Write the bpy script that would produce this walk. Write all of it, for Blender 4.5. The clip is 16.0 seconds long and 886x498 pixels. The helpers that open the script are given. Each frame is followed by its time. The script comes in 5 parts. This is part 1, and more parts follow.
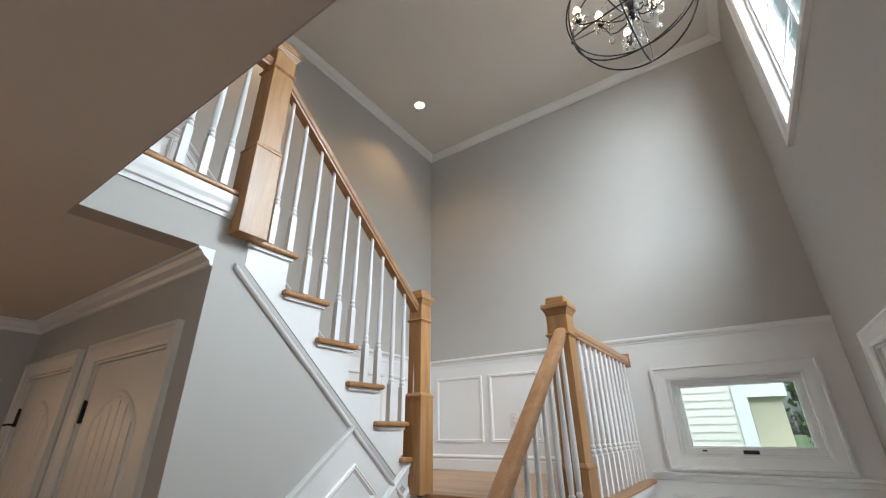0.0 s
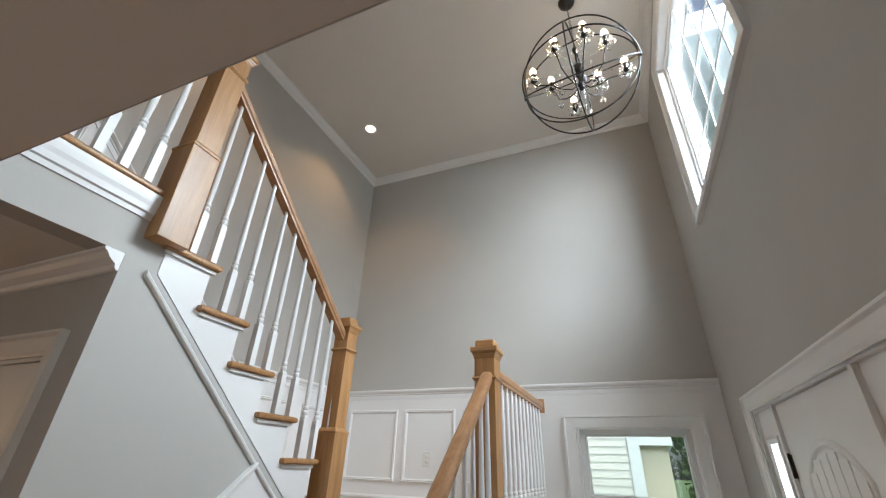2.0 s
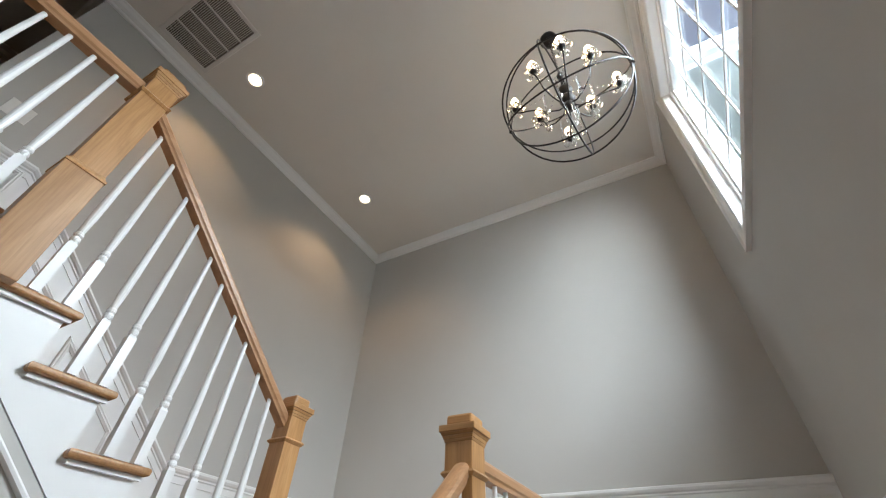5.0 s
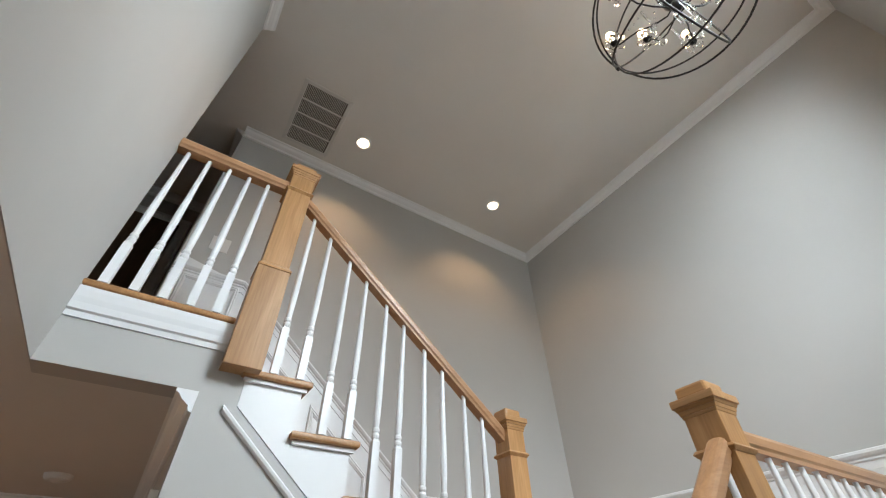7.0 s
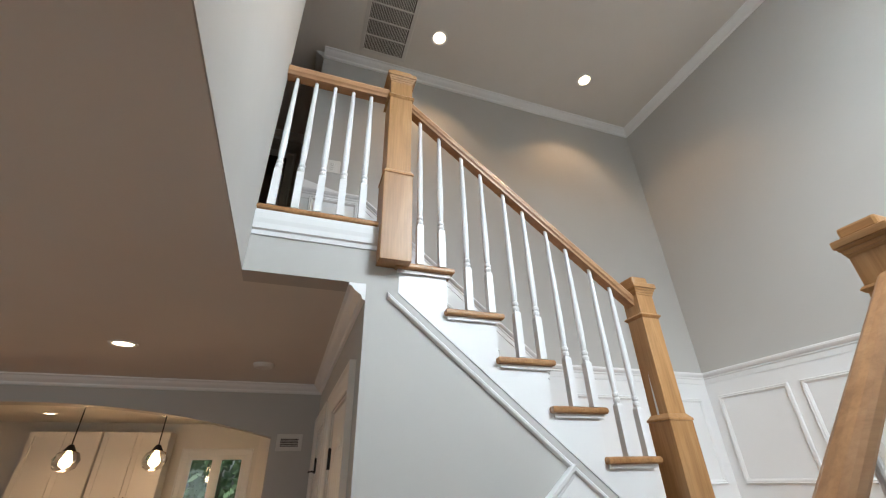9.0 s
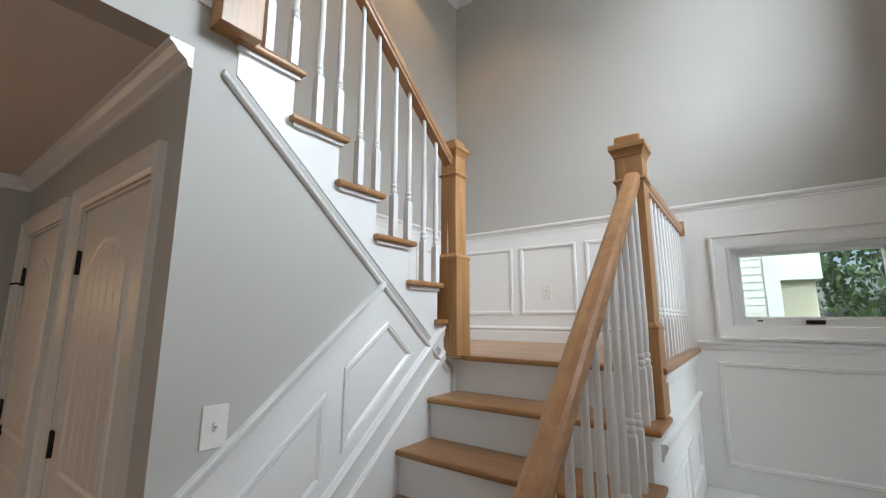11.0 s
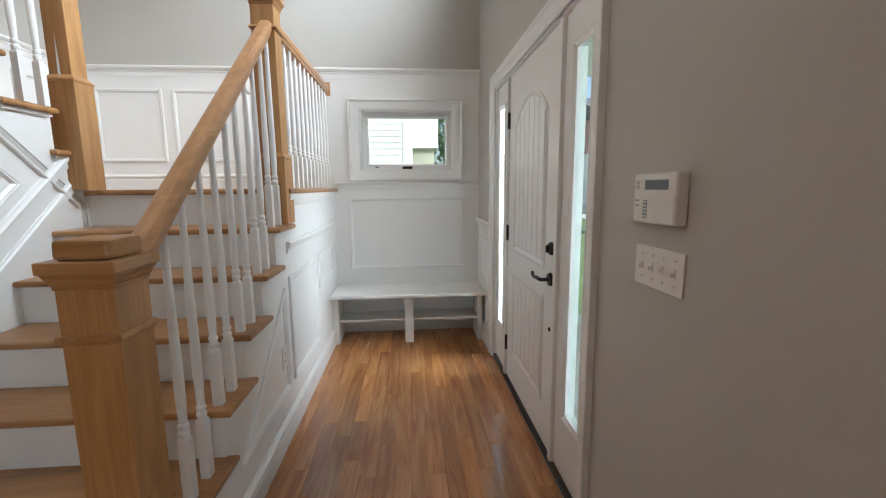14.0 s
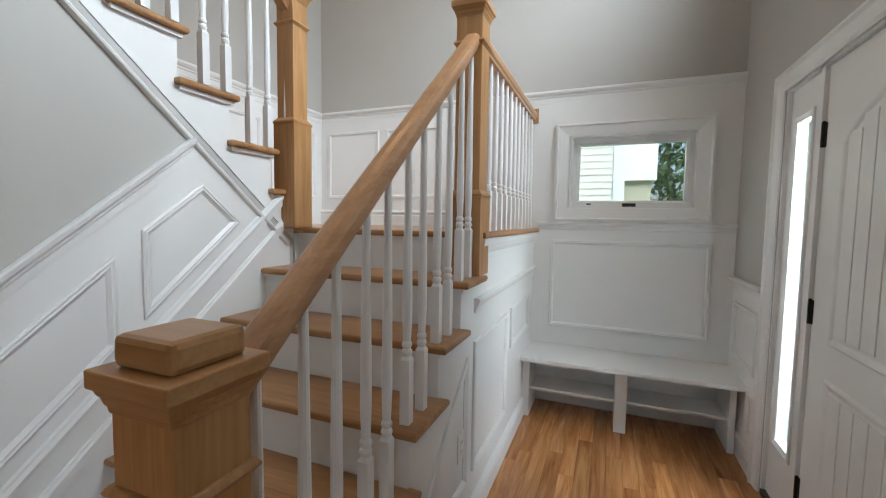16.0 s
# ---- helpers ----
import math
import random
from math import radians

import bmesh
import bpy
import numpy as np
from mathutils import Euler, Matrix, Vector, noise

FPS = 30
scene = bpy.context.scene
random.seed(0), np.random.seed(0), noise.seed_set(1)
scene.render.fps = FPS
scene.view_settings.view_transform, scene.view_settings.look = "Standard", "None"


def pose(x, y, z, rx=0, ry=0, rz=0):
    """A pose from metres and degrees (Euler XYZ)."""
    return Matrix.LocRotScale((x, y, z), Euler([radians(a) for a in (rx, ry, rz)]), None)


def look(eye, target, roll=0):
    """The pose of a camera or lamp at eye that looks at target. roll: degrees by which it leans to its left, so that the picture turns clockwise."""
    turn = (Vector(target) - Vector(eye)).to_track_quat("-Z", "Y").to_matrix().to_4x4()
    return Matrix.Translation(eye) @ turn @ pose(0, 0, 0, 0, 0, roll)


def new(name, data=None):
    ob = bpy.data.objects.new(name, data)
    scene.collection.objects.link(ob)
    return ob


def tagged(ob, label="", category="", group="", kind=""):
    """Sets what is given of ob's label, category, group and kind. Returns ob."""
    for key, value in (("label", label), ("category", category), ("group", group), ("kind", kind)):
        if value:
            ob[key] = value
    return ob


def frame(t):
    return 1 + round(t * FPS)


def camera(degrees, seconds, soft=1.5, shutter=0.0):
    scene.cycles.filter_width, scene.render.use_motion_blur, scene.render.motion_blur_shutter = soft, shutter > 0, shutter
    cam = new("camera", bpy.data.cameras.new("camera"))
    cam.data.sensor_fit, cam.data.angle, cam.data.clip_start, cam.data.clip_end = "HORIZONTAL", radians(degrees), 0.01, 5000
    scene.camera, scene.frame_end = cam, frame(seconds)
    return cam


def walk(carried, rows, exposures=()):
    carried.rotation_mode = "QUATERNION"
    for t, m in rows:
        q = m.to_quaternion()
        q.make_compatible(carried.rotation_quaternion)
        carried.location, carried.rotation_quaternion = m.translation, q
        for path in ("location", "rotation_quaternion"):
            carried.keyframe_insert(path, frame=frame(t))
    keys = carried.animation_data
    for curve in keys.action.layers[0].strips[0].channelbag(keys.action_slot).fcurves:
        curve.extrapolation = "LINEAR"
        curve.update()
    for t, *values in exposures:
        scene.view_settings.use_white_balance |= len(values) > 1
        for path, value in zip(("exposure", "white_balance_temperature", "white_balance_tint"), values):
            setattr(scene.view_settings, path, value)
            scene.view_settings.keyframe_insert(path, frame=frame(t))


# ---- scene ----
cam = camera(94.0, 16.0, soft=1.2)
PATH = [
    (0, (1.128, 0.879, 1.653), (0.101, 2.389, 2.468), -0.5),
    (0.5, (1.125, 0.867, 1.685), (0.214, 2.402, 2.588), -0.6),
    (1, (1.112, 0.868, 1.703), (0.339, 2.443, 2.663), 0.5),
    (1.5, (1.094, 0.86, 1.707), (0.395, 2.468, 2.67), 1.6),
    (2, (1.07, 0.851, 1.701), (0.37, 2.475, 2.635), 2.0),
    (2.5, (1.038, 0.858, 1.671), (0.312, 2.521, 2.511), 1.9),
    (3, (1.082, 0.94, 1.642), (0.369, 2.634, 2.43), 1.6),
    (3.5, (1.162, 1.133, 1.669), (0.399, 2.745, 2.575), 1.2),
    (3.7, (1.169, 1.205, 1.676), (0.384, 2.779, 2.628), 0.8),
    (5.8, (1.123, 1.678, 1.781), (0.35, 2.824, 3.226), 1.8),
    (6, (1.115, 1.674, 1.783), (0.256, 2.775, 3.214), 0.4),
    (6.5, (1.091, 1.645, 1.778), (0.005, 2.596, 3.163), -1.9),
    (7, (1.077, 1.61, 1.76), (-0.162, 2.435, 3.096), -1.3),
    (7.5, (1.088, 1.595, 1.749), (-0.309, 2.25, 3.021), -0.2),
    (8, (1.1, 1.572, 1.708), (-0.452, 2.071, 2.867), 0.5),
    (8.2, (1.096, 1.563, 1.697), (-0.512, 2.021, 2.795), 0.7),
    (10.3, (0.756, 1.208, 1.576), (-0.863, 2.232, 2.151), -0.9),
    (10.5, (0.728, 1.2, 1.561), (-0.832, 2.344, 2.069), -0.5),
    (11, (0.755, 1.174, 1.53), (-0.408, 2.766, 1.864), 0.2),
    (11.5, (0.812, 1.087, 1.513), (-0.033, 2.886, 1.74), 0.6),
    (12, (0.904, 1.033, 1.487), (0.341, 2.947, 1.621), 2.1),
    (12.5, (0.986, 0.997, 1.459), (0.618, 2.962, 1.522), 1.4),
    (13, (1.113, 0.868, 1.405), (0.844, 2.849, 1.343), -1.2),
    (13.5, (1.185, 0.756, 1.366), (1.054, 2.739, 1.141), -2.0),
    (14, (1.104, 0.793, 1.33), (1.26, 2.766, 1.039), -0.5),
    (14.5, (0.93, 0.869, 1.339), (1.307, 2.805, 1.006), -1.0),
    (15, (0.878, 0.944, 1.35), (1.104, 2.912, 1.077), 1.0),
    (15.5, (0.956, 1.136, 1.373), (0.699, 3.11, 1.18), 1.4),
    (16, (0.962, 1.363, 1.385), (0.222, 3.216, 1.248), 0.9),
]
walk(cam, [(t, look(eye, target, roll)) for t, eye, target, roll in PATH], ((0, 0.88), (3.5, 0.74), (6, 0.8), (7, 0.84), (8, 1.0), (10.5, 0.98), (12.5, 0.85), (13.8, 1.28), (15, 1.26), (15.5, 1.02), (16, 0.94)))

# ---------------------------------------------------------------- world, sun, large lights
W = bpy.data.worlds.new("sky")
scene.world = W
W.use_nodes = True
nt = W.node_tree
sky = nt.nodes.new("ShaderNodeTexSky")
sky.sky_type, sky.sun_disc = "NISHITA", False
sky.sun_elevation, sky.sun_rotation = radians(62), radians(149)
sky.air_density, sky.dust_density = 0.8, 5.0
nt.nodes["Background"].inputs["Strength"].default_value = 0.15
nt.links.new(sky.outputs[0], nt.nodes["Background"].inputs[0])


def lamp(name, kind, m, power, color=(1, 1, 1), size=None, angle=None, cone=None, radius=None, spread=None):
    data = bpy.data.lights.new(name, kind)
    data.energy, data.color = power, color
    if kind == "AREA":
        data.shape, data.size, data.size_y = "RECTANGLE", size[0], size[1]
    if spread:
        data.spread = spread
    if kind == "SUN":
        data.angle = angle
    if kind == "SPOT":
        data.spot_size, data.spot_blend = cone
    if radius:
        data.shadow_soft_size = radius
    ob = new(name, data)
    ob.matrix_world = m
    return ob


DAY = (0.84, 0.93, 1.0)
WARM = (1.0, 0.62, 0.32)
lamp("sun", "SUN", look((0, 0, 0), (-0.242, 0.402, -0.883)), 1.1, (1, 0.97, 0.93), angle=radians(26))
# area lamps added in place of skylight outside the high window and sidelights
lamp("sky_high_window", "AREA", look((3.3, 1.1, 4.75), (0.9, 4.3, 3.3)), 185, DAY, size=(1.9, 1.5))
lamp("sky_high_window", "AREA", look((2.5, 3.4, 4.3), (0.4, 1.2, 3.2)), 19, DAY, size=(1.0, 1.4), spread=radians(80))
lamp("sky_high_window", "AREA", look((3.35, 2.9, 4.2), (0.0, 1.7, 3.2)), 22, DAY, size=(3.0, 2.2))
lamp("sky_high_window", "AREA", look((3.9, 2.7, 5.7), (0.2, 2.5, 1.6)), 310, DAY, size=(2.6, 2.0))
lamp("sky_side_light", "AREA", look((3.2, 0.9, 1.2), (0.95, 2.9, 0.6)), 22, DAY, size=(1.2, 1.6))
lamp("sky_side_light", "AREA", look((1.95, 3.727, 1.1), (0, 3.4, 0.8)), 10, DAY, size=(0.15, 1.5))
# unseen lamp behind the walk, added to brighten the front room
lamp("unseen_room_fill", "AREA", look((1.97, -1.5, 1.35), (0, -1.2, 1.3)), 12, DAY, size=(1.9, 1.4))

# ---------------------------------------------------------------- materials


class Mat:
    """A small node-graph builder round one Principled shader."""

    def __init__(self, name, rough=0.5, metal=0.0, **extra):
        self.m = bpy.data.materials.new(name)
        self.m.use_nodes = True
        self.t = self.m.node_tree
        self.p = self.t.nodes["Principled BSDF"]
        self.p.inputs["Roughness"].default_value = rough
        self.p.inputs["Metallic"].default_value = metal
        for key, value in extra.items():
            self.p.inputs[key.replace("_", " ")].default_value = value

    def n(self, kind, **ins):
        node = self.t.nodes.new("ShaderNode" + kind)
        for key, value in ins.items():
            node.inputs[key.replace("_", " ")].default_value = value
        return node

    def l(self, a, b):
        self.t.links.new(a, b)

    def place(self, scale=(1, 1, 1), rand=False):
        geo = self.n("NewGeometry")
        mp = self.n("Mapping")
        mp.inputs["Scale"].default_value = scale
        self.l(geo.outputs["Position"], mp.inputs["Vector"])
        if rand:
            info = self.n("ObjectInfo")
            add = self.n("Math")
            add.operation = "ADD"
            mul = self.n("Math")
            mul.operation = "MULTIPLY"
            mul.inputs[1].default_value = 41.0
            self.l(info.outputs["Random"], add.inputs[0])
            self.l(geo.outputs["Random Per Island"], add.inputs[1])
            self.l(add.outputs[0], mul.inputs[0])
            self.l(mul.outputs[0], mp.inputs["Location"])
            self.rand = add.outputs[0]
        return mp.outputs["Vector"]

    def noise(self, vec, scale, detail=4.0, rough=0.55, dist=0.0):
        nz = self.n("TexNoise")
        nz.inputs["Scale"].default_value = scale
        nz.inputs["Detail"].default_value = detail
        nz.inputs["Roughness"].default_value = rough
        nz.inputs["Distortion"].default_value = dist
        self.l(vec, nz.inputs["Vector"])
        return nz.outputs["Fac"]

    def ramp(self, fac, stops):
        r = self.n("ValToRGB")
        els = r.color_ramp.elements
        while len(els) < len(stops):
            els.new(0.5)
        for e, (pos, col) in zip(els, stops):
            e.position = pos
            e.color = (*col, 1) if len(col) == 3 else col
        self.l(fac, r.inputs["Fac"])
        return r.outputs["Color"]

    def mix(self, fac, a, b, kind="MIX"):
        mx = self.n("MixRGB")
        mx.blend_type = kind
        for sock, value in zip(("Fac", "Color1", "Color2"), (fac, a, b)):
            if isinstance(value, (int, float)):
                mx.inputs[sock].default_value = value
            elif isinstance(value, tuple):
                mx.inputs[sock].default_value = (*value, 1)
            else:
                self.l(value, mx.inputs[sock])
        return mx.outputs["Color"]

    def bump(self, fac, strength, dist=0.002):
        b = self.n("Bump")
        b.inputs["Strength"].default_value = strength
        b.inputs["Distance"].default_value = dist
        self.l(fac, b.inputs["Height"])
        self.l(b.outputs[0], self.p.inputs["Normal"])

    def color(self, c):
        if isinstance(c, tuple):
            self.p.inputs["Base Color"].default_value = (*c, 1)
        else:
            self.l(c, self.p.inputs["Base Color"])

    def rough(self, fac, lo, hi):
        mr = self.n("MapRange")
        mr.inputs["To Min"].default_value, mr.inputs["To Max"].default_value = lo, hi
        self.l(fac, mr.inputs["Value"])
        self.l(mr.outputs[0], self.p.inputs["Roughness"])


def paint(name, col, rough, orange=0.12):
    """Rolled or brushed paint: faint cloudiness and roller stipple."""
    k = Mat(name, rough)
    v = k.place()
    cloud = k.noise(v, 1.3, 3.0)
    k.color(k.ramp(cloud, [(0.3, tuple(c * 0.965 for c in col)), (0.75, tuple(min(1, c * 1.02) for c in col))]))
    stip = k.noise(v, 420.0, 2.0)
    k.bump(stip, orange, 0.0006)
    k.rough(k.noise(v, 7.0, 3.0), rough - 0.05, rough + 0.06)
    return k.m


def wood(name, dark, mid, light, along="y", rough=0.35, grain=1.0, tone=0.5):
    """Oak: long grain streaks, growth rings in cathedral bands, and a tone for each board."""
    k = Mat(name, rough)
    s = {"x": (0.9, 9, 9), "y": (9, 0.9, 9), "z": (9, 9, 0.9)}[along]
    f = {"x": (3, 90, 90), "y": (90, 3, 90), "z": (90, 90, 3)}[along]
    v = k.place(s, True)
    vf = k.place(f, True)
    band = k.noise(v, 1.6, 5.0, 0.6, 1.2)
    fine = k.noise(vf, 1.3, 4.0, 0.6)
    base = k.ramp(band, [(0.25, dark), (0.5, mid), (0.78, light)])
    streak = k.ramp(fine, [(0.32, (0.66, 0.6, 0.54)), (0.58, (1, 1, 1))])
    c = k.mix(0.75 * grain, base, streak, "MULTIPLY")
    wn = k.n("TexWhiteNoise")
    wn.noise_dimensions = "1D"
    k.l(k.rand, wn.inputs["W"])
    hue = k.ramp(wn.outputs["Value"], [(0.0, (0.6, 0.52, 0.45)), (0.35, (0.9, 0.88, 0.86)), (0.7, (1.05, 1.02, 1)), (1.0, (1.3, 1.2, 1.05))])
    k.color(k.mix(tone, c, hue, "MULTIPLY"))
    k.bump(fine, 0.1 * grain, 0.0008)
    k.rough(band, rough - 0.06, rough + 0.1)
    return k.m


M = {}
M["wall"] = paint("grey_wall_paint", (0.486, 0.478, 0.455), 0.62)
M["white"] = paint("white_semigloss_paint", (0.80, 0.81, 0.81), 0.34, 0.06)
M["ceil"] = paint("flat_ceiling_paint", (0.72, 0.70, 0.66), 0.85)
# white door paint with the hall's warm light mixed into its colour
M["closet"] = paint("warm_lit_white_paint", (0.76, 0.73, 0.68), 0.38, 0.06)
M["floor"] = wood("red_oak_floor", (0.27, 0.10, 0.034), (0.49, 0.222, 0.08), (0.68, 0.37, 0.16), "y", 0.22, 0.7, 0.85)
M["floor"].node_tree.nodes["Principled BSDF"].inputs["Coat Weight"].default_value = 0.4
M["floor"].node_tree.nodes["Principled BSDF"].inputs["Coat Roughness"].default_value = 0.12
M["tread"] = wood("oak_tread", (0.30, 0.15, 0.058), (0.41, 0.215, 0.09), (0.50, 0.29, 0.135), "x", 0.32, 0.8, 0.35)
M["oakz"] = wood("oak_newel", (0.33, 0.165, 0.06), (0.45, 0.24, 0.095), (0.55, 0.325, 0.15), "z", 0.34, 0.7, 0.3)
M["oaky"] = wood("oak_rail", (0.33, 0.175, 0.085), (0.44, 0.245, 0.125), (0.53, 0.32, 0.175), "y", 0.32, 0.4, 0.25)
M["oakcap"] = wood("oak_newel_cap", (0.36, 0.185, 0.07), (0.45, 0.245, 0.10), (0.52, 0.305, 0.14), "x", 0.34, 0.45, 0.2)
M["landing"] = wood("oak_landing", (0.36, 0.2, 0.09), (0.46, 0.27, 0.13), (0.54, 0.34, 0.18), "x", 0.3, 0.8, 0.5)


def plain(name, col, rough, metal=0.0, scale=30.0, amount=0.12, **extra):
    """A plain finish with slight mottling."""
    k = Mat(name, rough, metal, **extra)
    f = k.noise(k.place(), scale, 4.0)
    k.color(k.ramp(f, [(0.3, tuple(c * (1 - amount) for c in col)), (0.7, tuple(min(1, c * (1 + amount)) for c in col))]))
    k.rough(f, max(0.03, rough - 0.06), min(1, rough + 0.06))
    return k.m


M["black"] = plain("oil_rubbed_bronze", (0.022, 0.019, 0.017), 0.38, 0.7)
M["iron"] = plain("dark_bronze_iron", (0.013, 0.011, 0.010), 0.45, 0.25)
M["plastic"] = plain("white_plastic", (0.74, 0.73, 0.70), 0.4, 0, 8.0, 0.02)
M["lcd"] = plain("grey_lcd", (0.09, 0.10, 0.12), 0.25)
M["darkwood"] = wood("dark_stained_door", (0.06, 0.034, 0.02), (0.10, 0.056, 0.032), (0.14, 0.08, 0.046), "z", 0.4, 0.8, 0.2)
M["rubber"] = plain("dark_threshold", (0.035, 0.028, 0.024), 0.5)
M["vent"] = plain("grille_white", (0.66, 0.65, 0.62), 0.5, 0, 8.0, 0.03)
# dark colour painted for the shade inside grilles, sockets and slots
M["ventdark"] = plain("grille_shadow", (0.10, 0.09, 0.08), 0.9)
M["vinyl"] = plain("white_vinyl", (0.78, 0.79, 0.79), 0.32, 0, 8.0, 0.02)
M["siding"] = plain("cream_siding", (0.74, 0.71, 0.66), 0.6, 0, 3.0, 0.05)
M["soffit"] = plain("blue_grey_soffit", (0.52, 0.58, 0.62), 0.6, 0, 4.0, 0.04)
M["beige"] = plain("beige_panel", (0.62, 0.55, 0.42), 0.7, 0, 3.0, 0.06)
M["steel"] = plain("stainless_steel", (0.42, 0.40, 0.38), 0.3, 0.9)
M["stone"] = plain("pale_quartz", (0.70, 0.66, 0.59), 0.25, 0, 9.0, 0.1)
M["island"] = plain("slate_blue_cabinet", (0.10, 0.125, 0.15), 0.45, 0, 5.0, 0.06)
M["tile"] = plain("cream_backsplash", (0.66, 0.58, 0.46), 0.3, 0, 12.0, 0.06)
M["asphalt"] = plain("asphalt", (0.055, 0.055, 0.058), 0.9, 0, 60.0, 0.25)
M["concrete"] = plain("concrete", (0.36, 0.35, 0.33), 0.85, 0, 8.0, 0.14)
M["grass"] = plain("lawn", (0.085, 0.135, 0.045), 0.9, 0, 25.0, 0.4)
M["leaf"] = plain("leaves", (0.075, 0.12, 0.055), 0.7, 0, 6.0, 0.45)
M["bark"] = plain("bark", (0.10, 0.075, 0.055), 0.9, 0, 30.0, 0.3)
M["redwall"] = plain("red_siding", (0.30, 0.06, 0.04), 0.7, 0, 4.0, 0.1)
M["roof"] = plain("dark_shingle", (0.06, 0.065, 0.08), 0.85, 0, 20.0, 0.25)
M["carpaint"] = plain("white_car_paint", (0.72, 0.73, 0.75), 0.25, 0.5)
M["tyre"] = plain("tyre_rubber", (0.02, 0.02, 0.02), 0.8)


def glass_mat(name, col=(1, 1, 1), rough=0.0, ior=1.45):
    k = Mat(name, rough, 0.0, Transmission_Weight=1.0, IOR=ior)
    f = k.noise(k.place(), 4.0, 2.0)
    k.color(col)
    k.rough(f, rough, rough + 0.01)
    return k.m


def pane_mat(name, tint):
    """Thin window glass: clear straight through, with a Fresnel sheen."""
    k = Mat(name, 0.02)
    out = k.t.nodes["Material Output"]
    tr = k.n("BsdfTransparent")
    tr.inputs["Color"].default_value = (*tint, 1)
    gl = k.n("BsdfGlossy", Roughness=0.02)
    lw = k.n("LayerWeight", Blend=0.5)
    pw = k.n("Math")
    pw.operation = "POWER"
    pw.inputs[1].default_value = 4.0
    k.l(lw.outputs["Facing"], pw.inputs[0])
    fr = k.n("MapRange")
    fr.inputs["To Min"].default_value, fr.inputs["To Max"].default_value = 0.03, 0.6
    k.l(pw.outputs[0], fr.inputs["Value"])
    mx = k.n("MixShader")
    k.l(fr.outputs[0], mx.inputs[0])
    k.l(tr.outputs[0], mx.inputs[1])
    k.l(gl.outputs[0], mx.inputs[2])
    k.l(mx.outputs[0], out.inputs["Surface"])
    return k.m


M["crystal"] = glass_mat("crystal", (1, 1, 1), 0.0, 1.52)
M["pane"] = pane_mat("window_glass", (0.90, 0.97, 0.95))
M["paneblue"] = pane_mat("high_window_glass", (0.93, 0.97, 0.98))


def glow(name, col, strength):
    k = Mat(name, 0.5)
    k.color(col)
    k.p.inputs["Emission Color"].default_value = (*col, 1)
    k.p.inputs["Emission Strength"].default_value = strength
    return k.m


M["bulb"] = glow("lit_candle_bulb", (1.0, 0.66, 0.36), 12.0)
M["can"] = glow("lit_recessed_lamp", (1.0, 0.80, 0.55), 3.5)
M["pendant"] = glow("lit_pendant_bulb", (1.0, 0.70, 0.38), 6.0)

# ---------------------------------------------------------------- building helpers


def mesh_of(name, bm, mat, bevel=0.0, smooth=False):
    bmesh.ops.recalc_face_normals(bm, faces=bm.faces)
    if bevel:
        bmesh.ops.bevel(bm, geom=bm.edges[:], offset=bevel, segments=2, affect="EDGES", profile=0.5, clamp_overlap=True)
    me = bpy.data.meshes.new(name)
    bm.to_mesh(me)
    bm.free()
    if smooth:
        for p in me.polygons:
            p.use_smooth = True
    me.materials.append(mat)
    return me


def part(name, bm, mat, parent=None, label="", bevel=0.0, smooth=False):
    """One mesh object out of a bmesh, under its thing or part."""
    ob = new(name, mesh_of(name, bm, mat, bevel, smooth))
    if parent:
        ob.parent = parent
    if label:
        ob["label"] = label
    return ob


def thing(name, label, category, at=(0, 0, 0), group="", kind=""):
    return at_pose(tagged(new(name), label, category, group, kind), at)


def at_pose(ob, at):
    ob.matrix_basis = Matrix.Translation(at) if not isinstance(at, Matrix) else at
    return ob


def structure(name, bm, mat, label="", category="", bevel=0.0, smooth=False):
    return tagged(part(name, bm, mat, None, "", bevel, smooth), label or name.replace("_", " "), category or name.split("_")[0], "", "structure")


def box(bm, x0, x1, y0, y1, z0, z1):
    v = [bm.verts.new((x, y, z)) for x in (x0, x1) for y in (y0, y1) for z in (z0, z1)]
    for f in ((0, 1, 3, 2), (4, 6, 7, 5), (0, 4, 5, 1), (2, 3, 7, 6), (0, 2, 6, 4), (1, 5, 7, 3)):
        bm.faces.new([v[i] for i in f])
    return bm


def boxes(*rows):
    bm = bmesh.new()
    for r in rows:
        box(bm, *r)
    return bm


# planes: (u, v, w) with w out of the surface
def east(u, v, w, base=1.742):
    return (base - w, u, v)


def north(u, v, w, base=4.59):
    return (u, base - w, v)


def stair(u, v, w, base=-0.578):
    return (base + w, u, v)


def west(u, v, w, base=-1.57):
    return (base + w, u, v)


def side(u, v, w, base=0.43):
    return (base + w, u, v)


def closetwall(u, v, w, base=1.665):
    return (u, base - w, v)


def hallwall(u, v, w, base=-2.8):
    return (base + w, u, v)


def prism(bm, poly, plane, w0, w1):
    """A polygon in a plane's (u, v), extruded from w0 to w1."""
    a = [bm.verts.new(plane(u, v, w0)) for u, v in poly]
    b = [bm.verts.new(plane(u, v, w1)) for u, v in poly]
    n = len(poly)
    bm.faces.new(a[::-1])
    bm.faces.new(b)
    for i in range(n):
        j = (i + 1) % n
        bm.faces.new((a[i], a[j], b[j], b[i]))
    return bm


